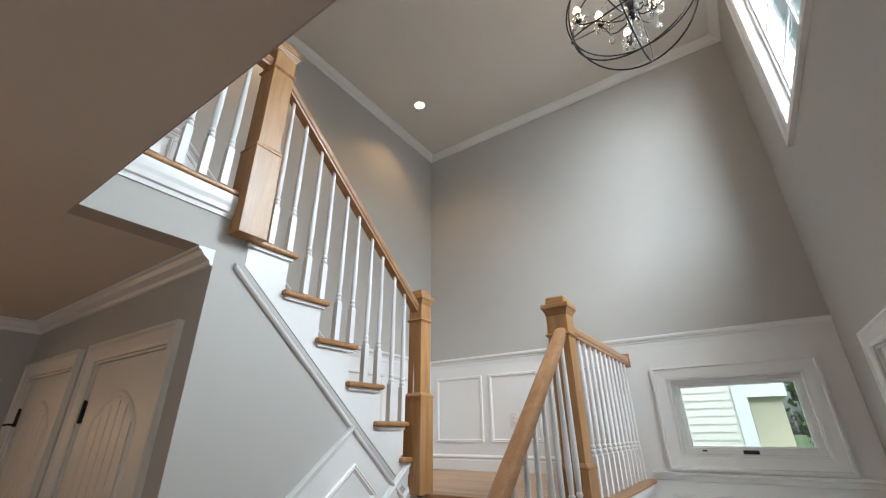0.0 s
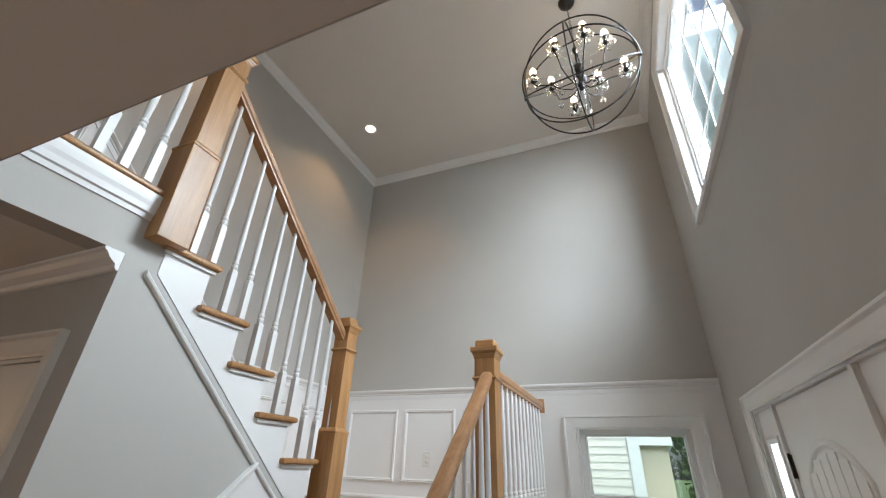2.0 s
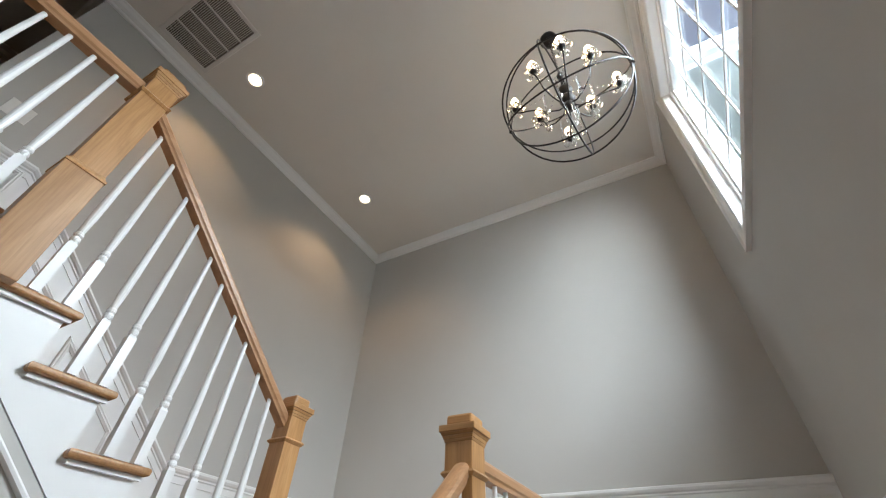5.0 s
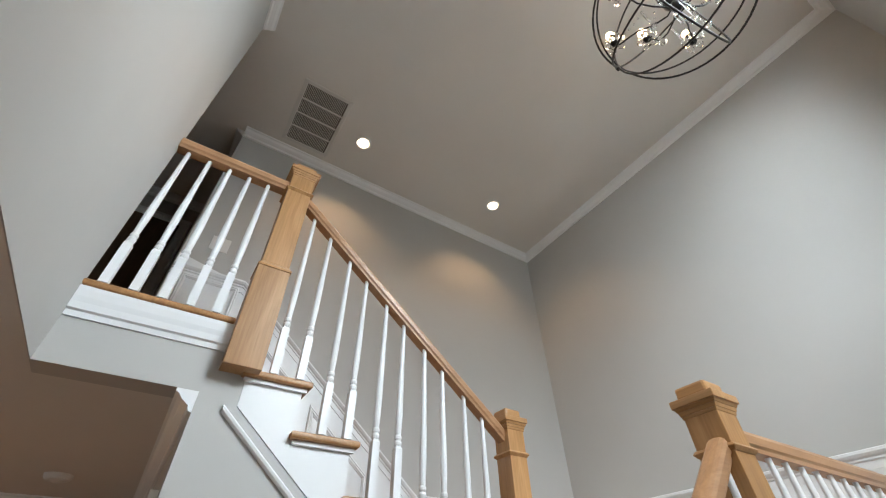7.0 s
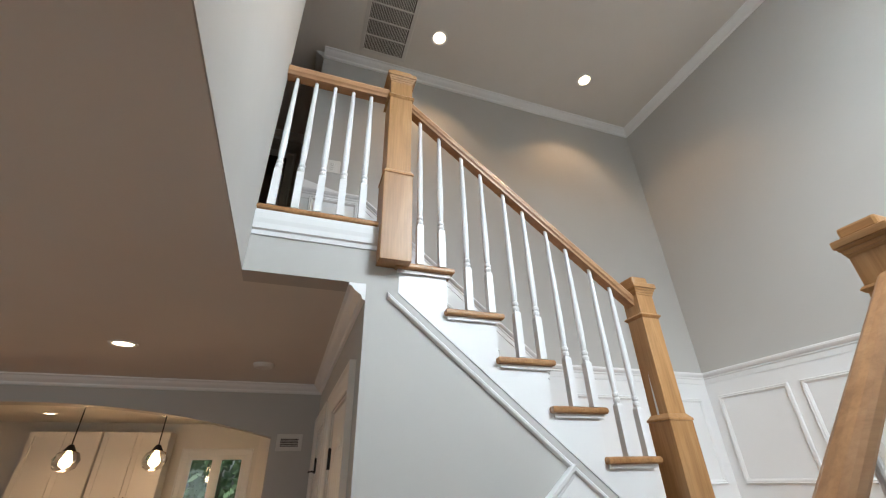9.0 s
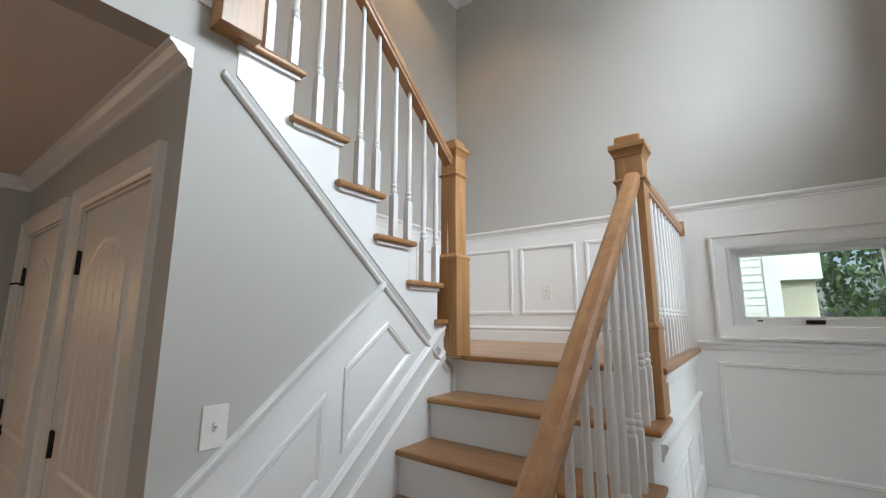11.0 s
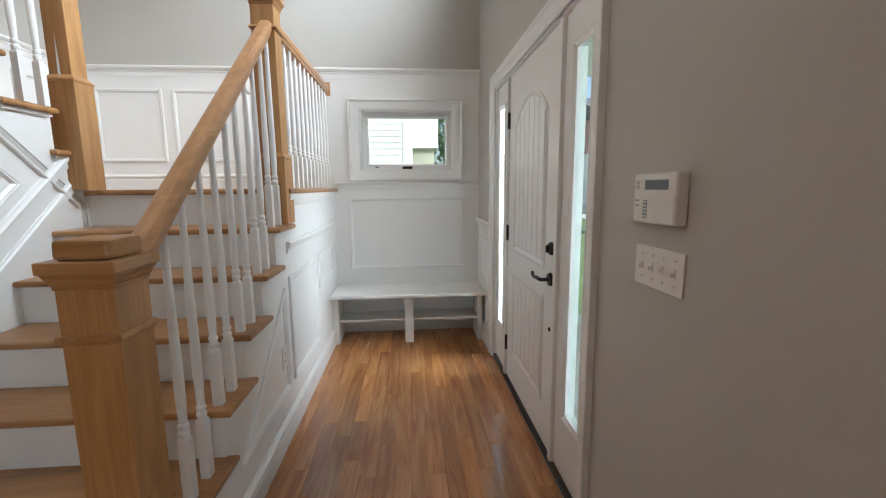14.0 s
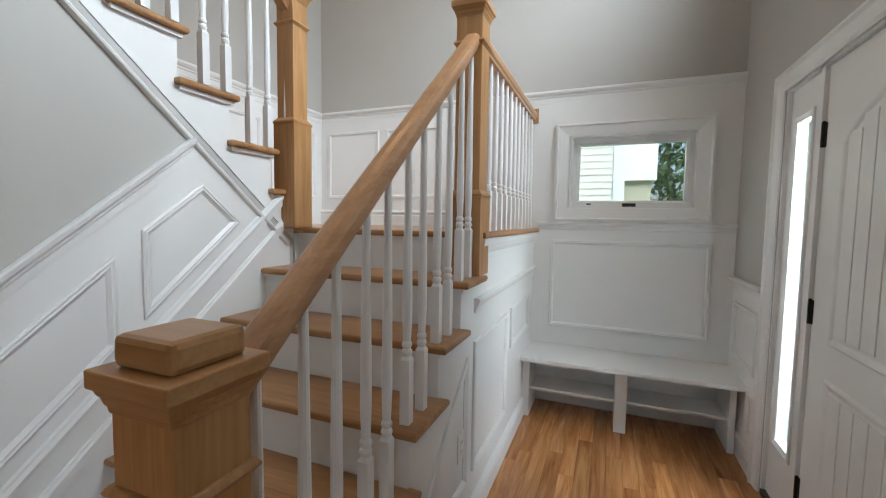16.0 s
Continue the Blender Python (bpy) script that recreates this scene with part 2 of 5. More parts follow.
def run(bm, plane, u0, v0, u1, v1, profile):
    """A moulding: profile points (rise v, out w) swept from (u0, v0) to (u1, v1), sheared when it climbs."""
    a = [bm.verts.new(plane(u0, v0 + dv, w)) for dv, w in profile]
    b = [bm.verts.new(plane(u1, v1 + dv, w)) for dv, w in profile]
    n = len(profile)
    bm.faces.new(a[::-1])
    bm.faces.new(b)
    for i in range(n):
        j = (i + 1) % n
        bm.faces.new((a[i], a[j], b[j], b[i]))
    return bm


def inset(poly, d):
    """A convex or gently concave polygon, moved inwards by d."""
    area = sum(poly[i - 1][0] * poly[i][1] - poly[i][0] * poly[i - 1][1] for i in range(len(poly)))
    s = 1 if area > 0 else -1
    out = []
    n = len(poly)
    for i in range(n):
        p, q, r = (Vector(poly[i - 1]), Vector(poly[i]), Vector(poly[(i + 1) % n]))
        e1, e2 = (q - p).normalized(), (r - q).normalized()
        n1, n2 = Vector((-e1.y, e1.x)) * s, Vector((-e2.y, e2.x)) * s
        k = 1 + n1.dot(n2)
        m = (n1 + n2) / max(k, 0.2)
        out.append(tuple(q + m * d))
    return out


def ring(bm, poly, plane, profile, close=False):
    """A mitred frame moulding round a polygon: profile points (inwards, out)."""
    loops = [[bm.verts.new(plane(u, v, w)) for u, v in inset(poly, d)] for d, w in profile]
    n = len(poly)
    for a, b in zip(loops, loops[1:]):
        for i in range(n):
            j = (i + 1) % n
            bm.faces.new((a[i], a[j], b[j], b[i]))
    if close:
        bm.faces.new(loops[-1])
    return bm


def rect(u0, u1, v0, v1):
    return [(u0, v0), (u1, v0), (u1, v1), (u0, v1)]


def lathe(bm, profile, segs=12, at=(0, 0, 0)):
    """Profile of (radius, z) turned round z."""
    x, y, z = at
    loops = []
    for r, h in profile:
        loops.append([bm.verts.new((x + r * math.cos(2 * math.pi * i / segs), y + r * math.sin(2 * math.pi * i / segs), z + h)) for i in range(segs)])
    for a, b in zip(loops, loops[1:]):
        for i in range(segs):
            j = (i + 1) % segs
            bm.faces.new((a[i], a[j], b[j], b[i]))
    bm.faces.new(loops[0][::-1])
    bm.faces.new(loops[-1])
    return bm


def tube(bm, pts, r, segs=8, closed=False):
    """A round bar along points."""
    pts = [Vector(p) for p in pts]
    n = len(pts)
    loops = []
    ref = None
    for i, p in enumerate(pts):
        a = pts[i - 1] if (i or closed) else p
        b = pts[(i + 1) % n] if (i < n - 1 or closed) else p
        d = (b - a).normalized()
        if ref is None:
            ref = d.orthogonal().normalized()
        ref = (ref - d * ref.dot(d)).normalized()
        s = d.cross(ref)
        loops.append([bm.verts.new(p + (ref * math.cos(2 * math.pi * k / segs) + s * math.sin(2 * math.pi * k / segs)) * r) for k in range(segs)])
    pairs = list(zip(loops, loops[1:])) + ([(loops[-1], loops[0])] if closed else [])
    for a, b in pairs:
        for k in range(segs):
            j = (k + 1) % segs
            bm.faces.new((a[k], a[j], b[j], b[k]))
    if not closed:
        bm.faces.new(loops[0][::-1])
        bm.faces.new(loops[-1])
    return bm


def wall_cells(bm, plane, u0, u1, v0, v1, w0, w1, holes):
    """A wall with rectangular openings through it."""
    us = sorted({u0, u1, *[h[0] for h in holes], *[h[1] for h in holes]})
    vs = sorted({v0, v1, *[h[2] for h in holes], *[h[3] for h in holes]})
    for a, b in zip(us, us[1:]):
        start = None
        spans = []
        for c, d in zip(vs, vs[1:]):
            um, vm = (a + b) / 2, (c + d) / 2
            solid = not any(h[0] < um < h[1] and h[2] < vm < h[3] for h in holes)
            if solid and start is None:
                start = c
            if not solid and start is not None:
                spans.append((start, c))
                start = None
        if start is not None:
            spans.append((start, v1))
        for c, d in spans:
            prism(bm, rect(a, b, c, d), plane, w0, w1)
    return bm


# ---------------------------------------------------------------- plan
RISE, RUN_ = 0.191, 0.228
LZ, F2, HZ, CZ = 7 * RISE, 14 * RISE, 2.375, 5.035
XR, YF, XL, XS, XSIDE, YS, YB = 1.742, 4.59, -1.57, -0.578, 0.43, 1.665, 1.188


def y_low(k):
    return 2.637 + (k - 5) * RUN_


def y_up(k):
    return 2.05 + (6 - k) * RUN_


CROWN = [(0, 0), (0, 0.07), (-0.01, 0.07), (-0.016, 0.058), (-0.034, 0.044), (-0.052, 0.018), (-0.062, 0.016), (-0.07, 0.012), (-0.074, 0)]
CHAIR = [(0.0, 0.0), (0.0, 0.008), (0.035, 0.01), (0.042, 0.016), (0.05, 0.016), (0.058, 0.026), (0.07, 0.034), (0.082, 0.034), (0.086, 0.028), (0.086, 0)]
BASE = [(0.0, 0.0), (0.0, 0.018), (0.085, 0.018), (0.09, 0.014), (0.1, 0.014), (0.108, 0.022), (0.118, 0.022), (0.13, 0.01), (0.135, 0.0)]
PANEL = [(0, 0.0), (0.0, 0.010), (0.006, 0.014), (0.012, 0.011), (0.018, 0.013), (0.024, 0.008), (0.03, 0.004), (0.03, 0.0)]
CASING = [(0.0, 0.0), (0.0, 0.026), (0.012, 0.028), (0.022, 0.018), (0.05, 0.016), (0.07, 0.014), (0.078, 0.01), (0.086, 0.008), (0.086, 0.0)]

# ---------------------------------------------------------------- shell
bm = bmesh.new()
# the last opening is unseen, cut only to let the room's added lamp in
wall_cells(bm, east, -3.0, 4.75, -0.1, 5.2, -0.17, 0.0, [(2.216, 3.90, -0.05, 2.065), (2.30, 3.69, 3.323, 4.70), (-2.5, -0.5, 0.6, 2.1)])
structure("wall_east", bm, M["wall"], "grey painted entrance wall with door and high window", "wall")
bm = bmesh.new()
wall_cells(bm, north, XL - 0.15, XR, -0.1, 5.2, -0.16, 0.0, [(0.68, 1.50, 1.49, 2.02)])
structure("wall_north", bm, M["wall"], "tall grey painted stairwell wall with a small window", "wall")
bm = boxes((XL - 0.15, XL, 1.28, YF, HZ + 0.075, 5.2), (XL - 0.15, XL, 1.80, YF, -0.1, HZ + 0.075))
structure("wall_west", bm, M["wall"], "grey painted wall beside the upper stairs", "wall")
bm = prism(bmesh.new(), [(1.665, -0.05), (3.09, -0.05), (3.09, 1.27), (1.80, 2.345), (1.80, 2.62), (YB, 2.62), (YB, HZ), (1.665, HZ)], stair, -0.11, 0.0)
structure("wall_stair", bm, M["wall"], "grey painted wall under the upper stair flight", "wall")
bm = boxes((XS, XR, YB - 0.14, YB, HZ + 0.0605, 5.2), (XS, XR, YB - 0.0035, YB, HZ, HZ + 0.0605), (XS - 0.11, XS, YB - 0.0035, YB - 0.0005, HZ, HZ + 0.0605))
structure("wall_bridge", bm, M["wall"], "grey painted wall above the hall ceiling edge", "wall")
bm = bmesh.new()
wall_cells(bm, closetwall, -2.8, XS - 0.11, -0.05, HZ + 0.03, -0.13, 0.0, [(-1.56, -0.79, -0.05, 2.005), (-2.64, -1.87, -0.05, 2.005)])
structure("wall_closet", bm, M["wall"], "grey painted hall wall with two closet doors", "wall")

# hall wall with a shallow arch into the kitchen
bm = bmesh.new()
A0, A1, SPR, TOP = -1.95, 1.32, 1.97, 2.19
N = 28
arc = []
for i in range(N + 1):
    u = A0 + (A1 - A0) * i / N
    arc.append((u, SPR + (TOP - SPR) * (1 - ((u - (A0 + A1) / 2) / ((A1 - A0) / 2)) ** 2)))
prism(bm, [(-3.0, -0.05), (A0, -0.05), *arc, (A1, -0.05), (1.80, -0.05), (1.80, 2.5), (-3.0, 2.5)], hallwall, -0.16, 0.0)
structure("wall_hall", bm, M["wall"], "grey painted hall wall with a wide shallow arch", "wall")
bm = bmesh.new()
wall_cells(bm, lambda u, v, w: (u, -3.0 + w, v), -6.5, XR + 0.17, -0.1, 5.2, -0.16, 0.0, [])
structure("wall_south", bm, M["wall"], "plain grey wall closing the front room", "wall")
bm = bmesh.new()
wall_cells(bm, lambda u, v, w: (-6.2 + w, u, v), -3.0, 3.2, -0.1, 2.6, -0.16, 0.0, [(0.17, 0.93, 1.22, 2.02)])
structure("wall_kitchen", bm, M["ceil"], "cream kitchen wall with a window", "wall")
bm = boxes((-6.2, -2.96, 3.2, 3.35, -0.1, 2.6))
structure("wall_kitchen_end", bm, M["ceil"], "cream kitchen end wall", "wall")
bm = boxes((-2.9, -2.75, -3.0, 1.4, F2, 5.2), (-2.75, XL - 0.15, 1.28, 1.4, F2, 5.2))
structure("wall_upper_hall", bm, M["wall"], "grey walls of the upper hall", "wall")

# ceilings
structure("ceiling_stairwell", boxes((-2.9, XR + 0.17, -3.0, 4.75, CZ, CZ + 0.12)), M["ceil"], "flat off-white stairwell ceiling", "ceiling")
structure("ceiling_hall", boxes((-2.8, XR, -3.0, YB - 0.004, HZ, HZ + 0.06), (-2.8, XS - 0.11, YB - 0.004, YS, HZ, HZ + 0.06)), M["ceil"], "flat warm-lit hall ceiling", "ceiling")
structure("ceiling_kitchen", boxes((-6.2, -2.96, -3.0, 3.2, 2.42, 2.5)), M["ceil"], "flat cream kitchen ceiling", "ceiling")

# upper floor
structure("floor_upper", boxes((-2.9, XL, -3.0, 1.28, HZ + 0.07, F2), (XL, XS - 0.11, -3.0, 1.80, HZ + 0.07, F2), (XS - 0.11, XS, -3.0, YB - 0.14, HZ + 0.07, F2)), M["landing"], "oak floor of the upper hall", "floor")

# ---------------------------------------------------------------- staircase
SL = RISE / RUN_
st = thing("staircase", "white staircase with oak treads turning at a landing", "staircase", (0.0, 0.0, 0.0))


def tread_bm(x0, x1, y0, y1, z, front, ends):
    """A tread with a rounded nose: front = -1 or 1 along y; ends adds a returned nose past x1."""
    bm = bmesh.new()
    box(bm, x0, x1, y0, y1, z - 0.028, z)
    edges = [e for e in bm.edges if abs(e.verts[0].co.z - e.verts[1].co.z) < 1e-6]
    bmesh.ops.bevel(bm, geom=edges, offset=0.0105, segments=3, affect="EDGES", profile=0.5)
    return bm


def cove_bm(x0, x1, y, z, front):
    """The small cove under a nose."""
    return boxes((x0, x1, min(y, y - 0.012 * front), max(y, y - 0.012 * front), z - 0.042, z - 0.0285))


for k in range(1, 7):
    z, yf = k * RISE, y_low(k)
    part("tread", tread_bm(XS + 0.002, XSIDE + 0.04, yf, yf + RUN_ + 0.045, z, -1, True), M["tread"], st)
    part("riser", boxes((XS + 0.002, XSIDE - 0.0505, yf + 0.03, yf + 0.05, z - RISE, z - 0.0285)), M["white"], st)
    part("cove", boxes((XS + 0.004, XSIDE + 0.012, yf + 0.017, yf + 0.0295, z - 0.043, z - 0.029), (XSIDE + 0.0005, XSIDE + 0.0125, yf + 0.03, yf + RUN_ + 0.03, z - 0.043, z - 0.029)), M["white"], st)
part("riser", boxes((XS + 0.002, XSIDE - 0.0505, y_low(7) + 0.03, y_low(7) + 0.05, LZ - RISE, LZ - 0.0285)), M["white"], st)
for k in range(1, 7):
    z, yf = LZ + k * RISE, y_up(k)
    part("tread", tread_bm(XL + 0.002, XS + 0.035, yf - RUN_ - 0.045, yf, z, 1, True), M["tread"], st)
    part("riser", boxes((XL + 0.002, XS - 0.001, yf - 0.05, yf - 0.03, z - RISE, z - 0.0285)), M["white"], st)
    part("cove", boxes((XS + 0.0035, XS + 0.016, yf - RUN_ - 0.03, yf - 0.015, z - 0.043, z - 0.029)), M["white"], st)
part("riser", boxes((XL + 0.002, XS - 0.001, y_up(7) - 0.05, y_up(7) - 0.03, F2 - RISE, F2 - 0.0285)), M["white"], st)
part("landing_nosing", tread_bm(XS + 0.06, XSIDE + 0.04, y_low(7), y_low(7) + 0.09, LZ, -1, False), M["tread"], st)
part("landing_nosing", tread_bm(XSIDE - 0.09, XSIDE + 0.04, y_low(7) + 0.091, YF - 0.001, LZ, 1, False), M["tread"], st)
part("balcony_nosing", tread_bm(XS - 0.075, XS + 0.03, YB + 0.001, 1.695, F2, 1, False), M["tread"], st)
# sawtooth stringer of the upper flight
poly = [(3.09, 1.275), (3.09, LZ + RISE - 0.029)]
for k in range(2, 7):
    r = y_up(k) - 0.03
    poly += [(r, LZ + (k - 1) * RISE - 0.029), (r, LZ + k * RISE - 0.029)]
poly += [(1.8005, LZ + 6 * RISE - 0.029), (1.8005, 2.348)]
part("stringer", prism(bmesh.new(), poly, stair, -0.108, 0.003), M["white"], st, "white stepped stringer board")
part("rake_moulding", run(bmesh.new(), stair, 1.755, 2.365, 3.035, 2.365 - 1.28 * SL, [(-0.048, 0.0), (-0.048, 0.007), (-0.041, 0.017), (-0.030, 0.019), (-0.022, 0.013), (-0.020, 0.0)]), M["white"], st, "white sloping moulding under the stringer")
# closed side of the lower flight
poly = [(y_low(1) + 0.03, 0.0), (YF - 0.001, 0.0), (YF - 0.001, LZ - 0.029), (y_low(7) + 0.03, LZ - 0.029)]
for k in range(6, 0, -1):
    r = y_low(k) + 0.03
    poly += [(y_low(k + 1) + 0.03, k * RISE - 0.029), (r, k * RISE - 0.029)]
part("side_panel", prism(bmesh.new(), poly, side, -0.05, 0.0), M["white"], st, "white panelled side below the steps")
part("soffit_panel", boxes((XL, XS, 3.10, YF, LZ - 0.2, LZ - 0.03), (XS, XSIDE - 0.05, 3.15, YF, LZ - 0.2, LZ - 0.03)), M["white"], st)
# mouldings of the closed side
sm = bmesh.new()
run(sm, side, 1.80, 0.001, 4.30, 0.001, BASE)
part("base_moulding", sm, M["white"], st)


def side_frame(poly):
    part("panel_moulding", ring(bmesh.new(), poly, side, PANEL), M["white"], st)


def under(u, gap):
    return (u - y_low(5)) * SL + 5 * RISE - 0.03 - gap


side_frame([(2.33, 0.265), (2.98, 0.265), (2.98, under(2.98, 0.395))])
side_frame(rect(3.07, 3.70, 0.265, 0.858))
side_frame(rect(3.805, 4.37, 0.62, 0.865))
part("side_rail", run(bmesh.new(), side, 3.07, 0.985, YF - 0.002, 0.985, [(0, 0), (0, 0.008), (0.022, 0.010), (0.03, 0.018), (0.05, 0.026), (0.06, 0.026), (0.064, 0.018), (0.064, 0)]), M["white"], st)
part("landing_moulding", run(bmesh.new(), side, y_low(7) + 0.02, LZ - 0.13, YF - 0.002, LZ - 0.13, [(0, 0), (0, 0.008), (0.03, 0.01), (0.05, 0.02), (0.075, 0.03), (0.1, 0.034), (0.1, 0)]), M["white"], st)

# landing floor boards, laid along x
lf = thing("landing_floor", "pale oak strip floor of the stair landing", "floor", (0, 0, 0), kind="structure")
rnd = random.Random(5)
y = y_low(7) + 0.092
while y < YF - 0.002:
    y1 = min(y + 0.057, YF - 0.001)
    x = XL + 0.001
    while x < XSIDE - 0.091:
        x1 = min(x + rnd.uniform(0.5, 1.3), XSIDE - 0.091)
        part("plank", boxes((x, x1 - 0.0008, y, y1 - 0.0008, LZ - 0.02, LZ - 0.001)), M["landing"], lf)
        x = x1
    y = y1
part("subfloor", boxes((XL, XSIDE - 0.05, y_low(7) + 0.05, YF, LZ - 0.03, LZ - 0.0205)), M["landing"], lf)

# wainscot on the stair wall
wn = thing("stair_wainscot", "white sloping wainscot panelling beside the lower steps", "wainscot", (0, 0, 0), kind="structure")


def cap_z(u):
    return 1.262 + (u - 2.003) * 0.822


part("field", prism(bmesh.new(), [(1.70, 0.0), (3.06, 0.0), (3.06, 1.27), (2.53, cap_z(2.53) - 0.02), (1.70, cap_z(1.70) - 0.02)], stair, 0.0005, 0.0025), M["white"], wn)
part("cap_moulding", run(bmesh.new(), stair, 1.70, cap_z(1.70) - 0.075, 2.525, cap_z(2.525) - 0.075, [(0.0, 0.002), (0.0, 0.008), (0.03, 0.01), (0.036, 0.016), (0.046, 0.018), (0.058, 0.03), (0.075, 0.034), (0.08, 0.026), (0.08, 0.002)]), M["white"], wn)
PB = lambda u: 1.019 + (u - 2.333) * SL
part("panel_moulding", ring(bmesh.new(), [(2.325, PB(2.325)), (2.745, PB(2.745)), (2.565, 1.518), (2.325, 1.335)], stair, PANEL), M["white"], wn)
part("panel_moulding", ring(bmesh.new(), [(1.80, PB(1.80)), (2.238, PB(2.238)), (2.238, 1.252), (1.80, 0.892)], stair, PANEL), M["white"], wn)
part("skirt_moulding", run(bmesh.new(), stair, 1.70, PB(1.70) - 0.135, 3.03, PB(3.03) - 0.135, [(0, 0.002), (0, 0.012), (0.03, 0.012), (0.036, 0.02), (0.05, 0.022), (0.062, 0.012), (0.07, 0.010), (0.078, 0.002)]), M["white"], wn)
part("skirt_board", run(bmesh.new(), stair, 1.70, PB(1.70) - 0.262, 3.05, PB(3.05) - 0.262, [(0, 0.002), (0, 0.016), (0.042, 0.016), (0.05, 0.010), (0.058, 0.008), (0.062, 0.002)]), M["white"], wn)

# ---------------------------------------------------------------- balustrade
bal = thing("stair_balustrade", "oak handrails and newels with white turned balusters", "balustrade", (0, 0, 0))


def square(bm, w0, w1, z0, z1, x=0.0, y=0.0):
    a = [bm.verts.new((x + sx * w0 / 2, y + sy * w0 / 2, z0)) for sx, sy in ((-1, -1), (1, -1), (1, 1), (-1, 1))]
    b = [bm.verts.new((x + sx * w1 / 2, y + sy * w1 / 2, z1)) for sx, sy in ((-1, -1), (1, -1), (1, 1), (-1, 1))]
    bm.faces.new(a[::-1])
    bm.faces.new(b)
    for i in range(4):
        j = (i + 1) % 4
        bm.faces.new((a[i], a[j], b[j], b[i]))


def newel(name, x, y, z0, zc, base_h, label="", pw=0.118, sw=0.118, band=0.17):
    """A box newel: plinth from z0, shaft, thin band, stepped cap whose slab top is at zc, rounded block on it."""
    n = thing(name, label, "newel post", (x, y, 0))
    n.parent = bal
    for key in ("category", "kind"):
        if key in n:
            del n[key]
    bm = bmesh.new()
    square(bm, pw, pw, z0, z0 + base_h)
    part("plinth", bm, M["oakz"], n, bevel=0.0025)
    if pw > sw + 0.004:
        bm = bmesh.new()
        square(bm, pw + 0.007, pw + 0.007, z0 + base_h, z0 + base_h + 0.012)
        square(bm, pw + 0.002, sw + 0.002, z0 + base_h + 0.012, z0 + base_h + 0.03)
        part("plinth_moulding", bm, M["oakz"], n, bevel=0.002)
    bm = bmesh.new()
    square(bm, sw, sw, z0 + base_h, zc - 0.05)
    part("shaft", bm, M["oakz"], n, bevel=0.0025)
    bm = bmesh.new()
    square(bm, sw + 0.004, sw + 0.024, zc - band - 0.012, zc - band)
    square(bm, sw + 0.024, sw + 0.01, zc - band, zc - band + 0.010)
    part("collar", bm, M["oakz"], n, bevel=0.002)
    bm = bmesh.new()
    square(bm, sw + 0.004, sw + 0.008, zc - 0.062, zc - 0.051)
    square(bm, sw + 0.011, sw + 0.018, zc - 0.051, zc - 0.038)
    square(bm, sw + 0.021, sw + 0.03, zc - 0.038, zc - 0.026)
    part("cap_moulding", bm, M["oakcap"], n, bevel=0.002)
    bm = bmesh.new()
    square(bm, sw + 0.04, sw + 0.04, zc - 0.026, zc)
    part("cap_slab", bm, M["oakcap"], n, bevel=0.003)
    bm = bmesh.new()
    square(bm, sw - 0.002, sw - 0.004, zc, zc + 0.044)
    part("cap_block", bm, M["oakcap"], n, bevel=0.010)
    return n


newel("newel_post", 0.421, 1.752, 0.0, 1.187, 0.62, "square oak newel post at the stair foot")
newel("newel_post", 0.388, 3.118, 5.02 * RISE + 0.19, 2.305, 0.34, "square oak newel post at the landing corner", 0.138, 0.114)
newel("newel_post", -0.555, 3.068, LZ, 2.514, 0.52, "square oak newel post where the upper flight starts", 0.130, 0.102)
newel("newel_post", -0.566, 1.768, 2.462, 3.622, 0.46, "large square oak newel post at the stair top", 0.138, 0.120)

RAILP = [(-0.032, -0.022), (-0.032, 0.022), (-0.02, 0.024), (-0.012, 0.030), (0.012, 0.031), (0.024, 0.026), (0.031, 0.016), (0.033, 0.0), (0.031, -0.016), (0.024, -0.026), (0.012, -0.031), (-0.012, -0.030), (-0.02, -0.024)]

RAILP = [(a * 1.1, b * 1.12) for a, b in RAILP]


def rail_low(y):
    return 1.160 + (y - 1.90) * SL


def rail_up(y):
    return 2.425 + (3.03 - y) * SL


def rail(name, x, y0, z0, y1, z1, label=""):
    bm = run(bmesh.new(), lambda u, v, w: (x + w, u, v), y0, z0, y1, z1, RAILP)
    return part(name, bm, M["oaky"], bal, label, smooth=False)


rail("handrail", 0.40, 1.80, rail_low(1.80), 3.07, rail_low(3.07))
rail("handrail", 0.392, 3.165, 2.186, YF - 0.003, 2.186)
rail("handrail", -0.56, 1.83, rail_up(1.83), 3.045, rail_up(3.045))
rail("handrail", -0.565, YB + 0.002, 3.495, 1.715, 3.495)
part("rail_rosette", boxes((0.37, 0.44, YF - 0.012, YF - 0.0005, 2.13, 2.24)), M["oaky"], bal, bevel=0.003)

BALS = {}


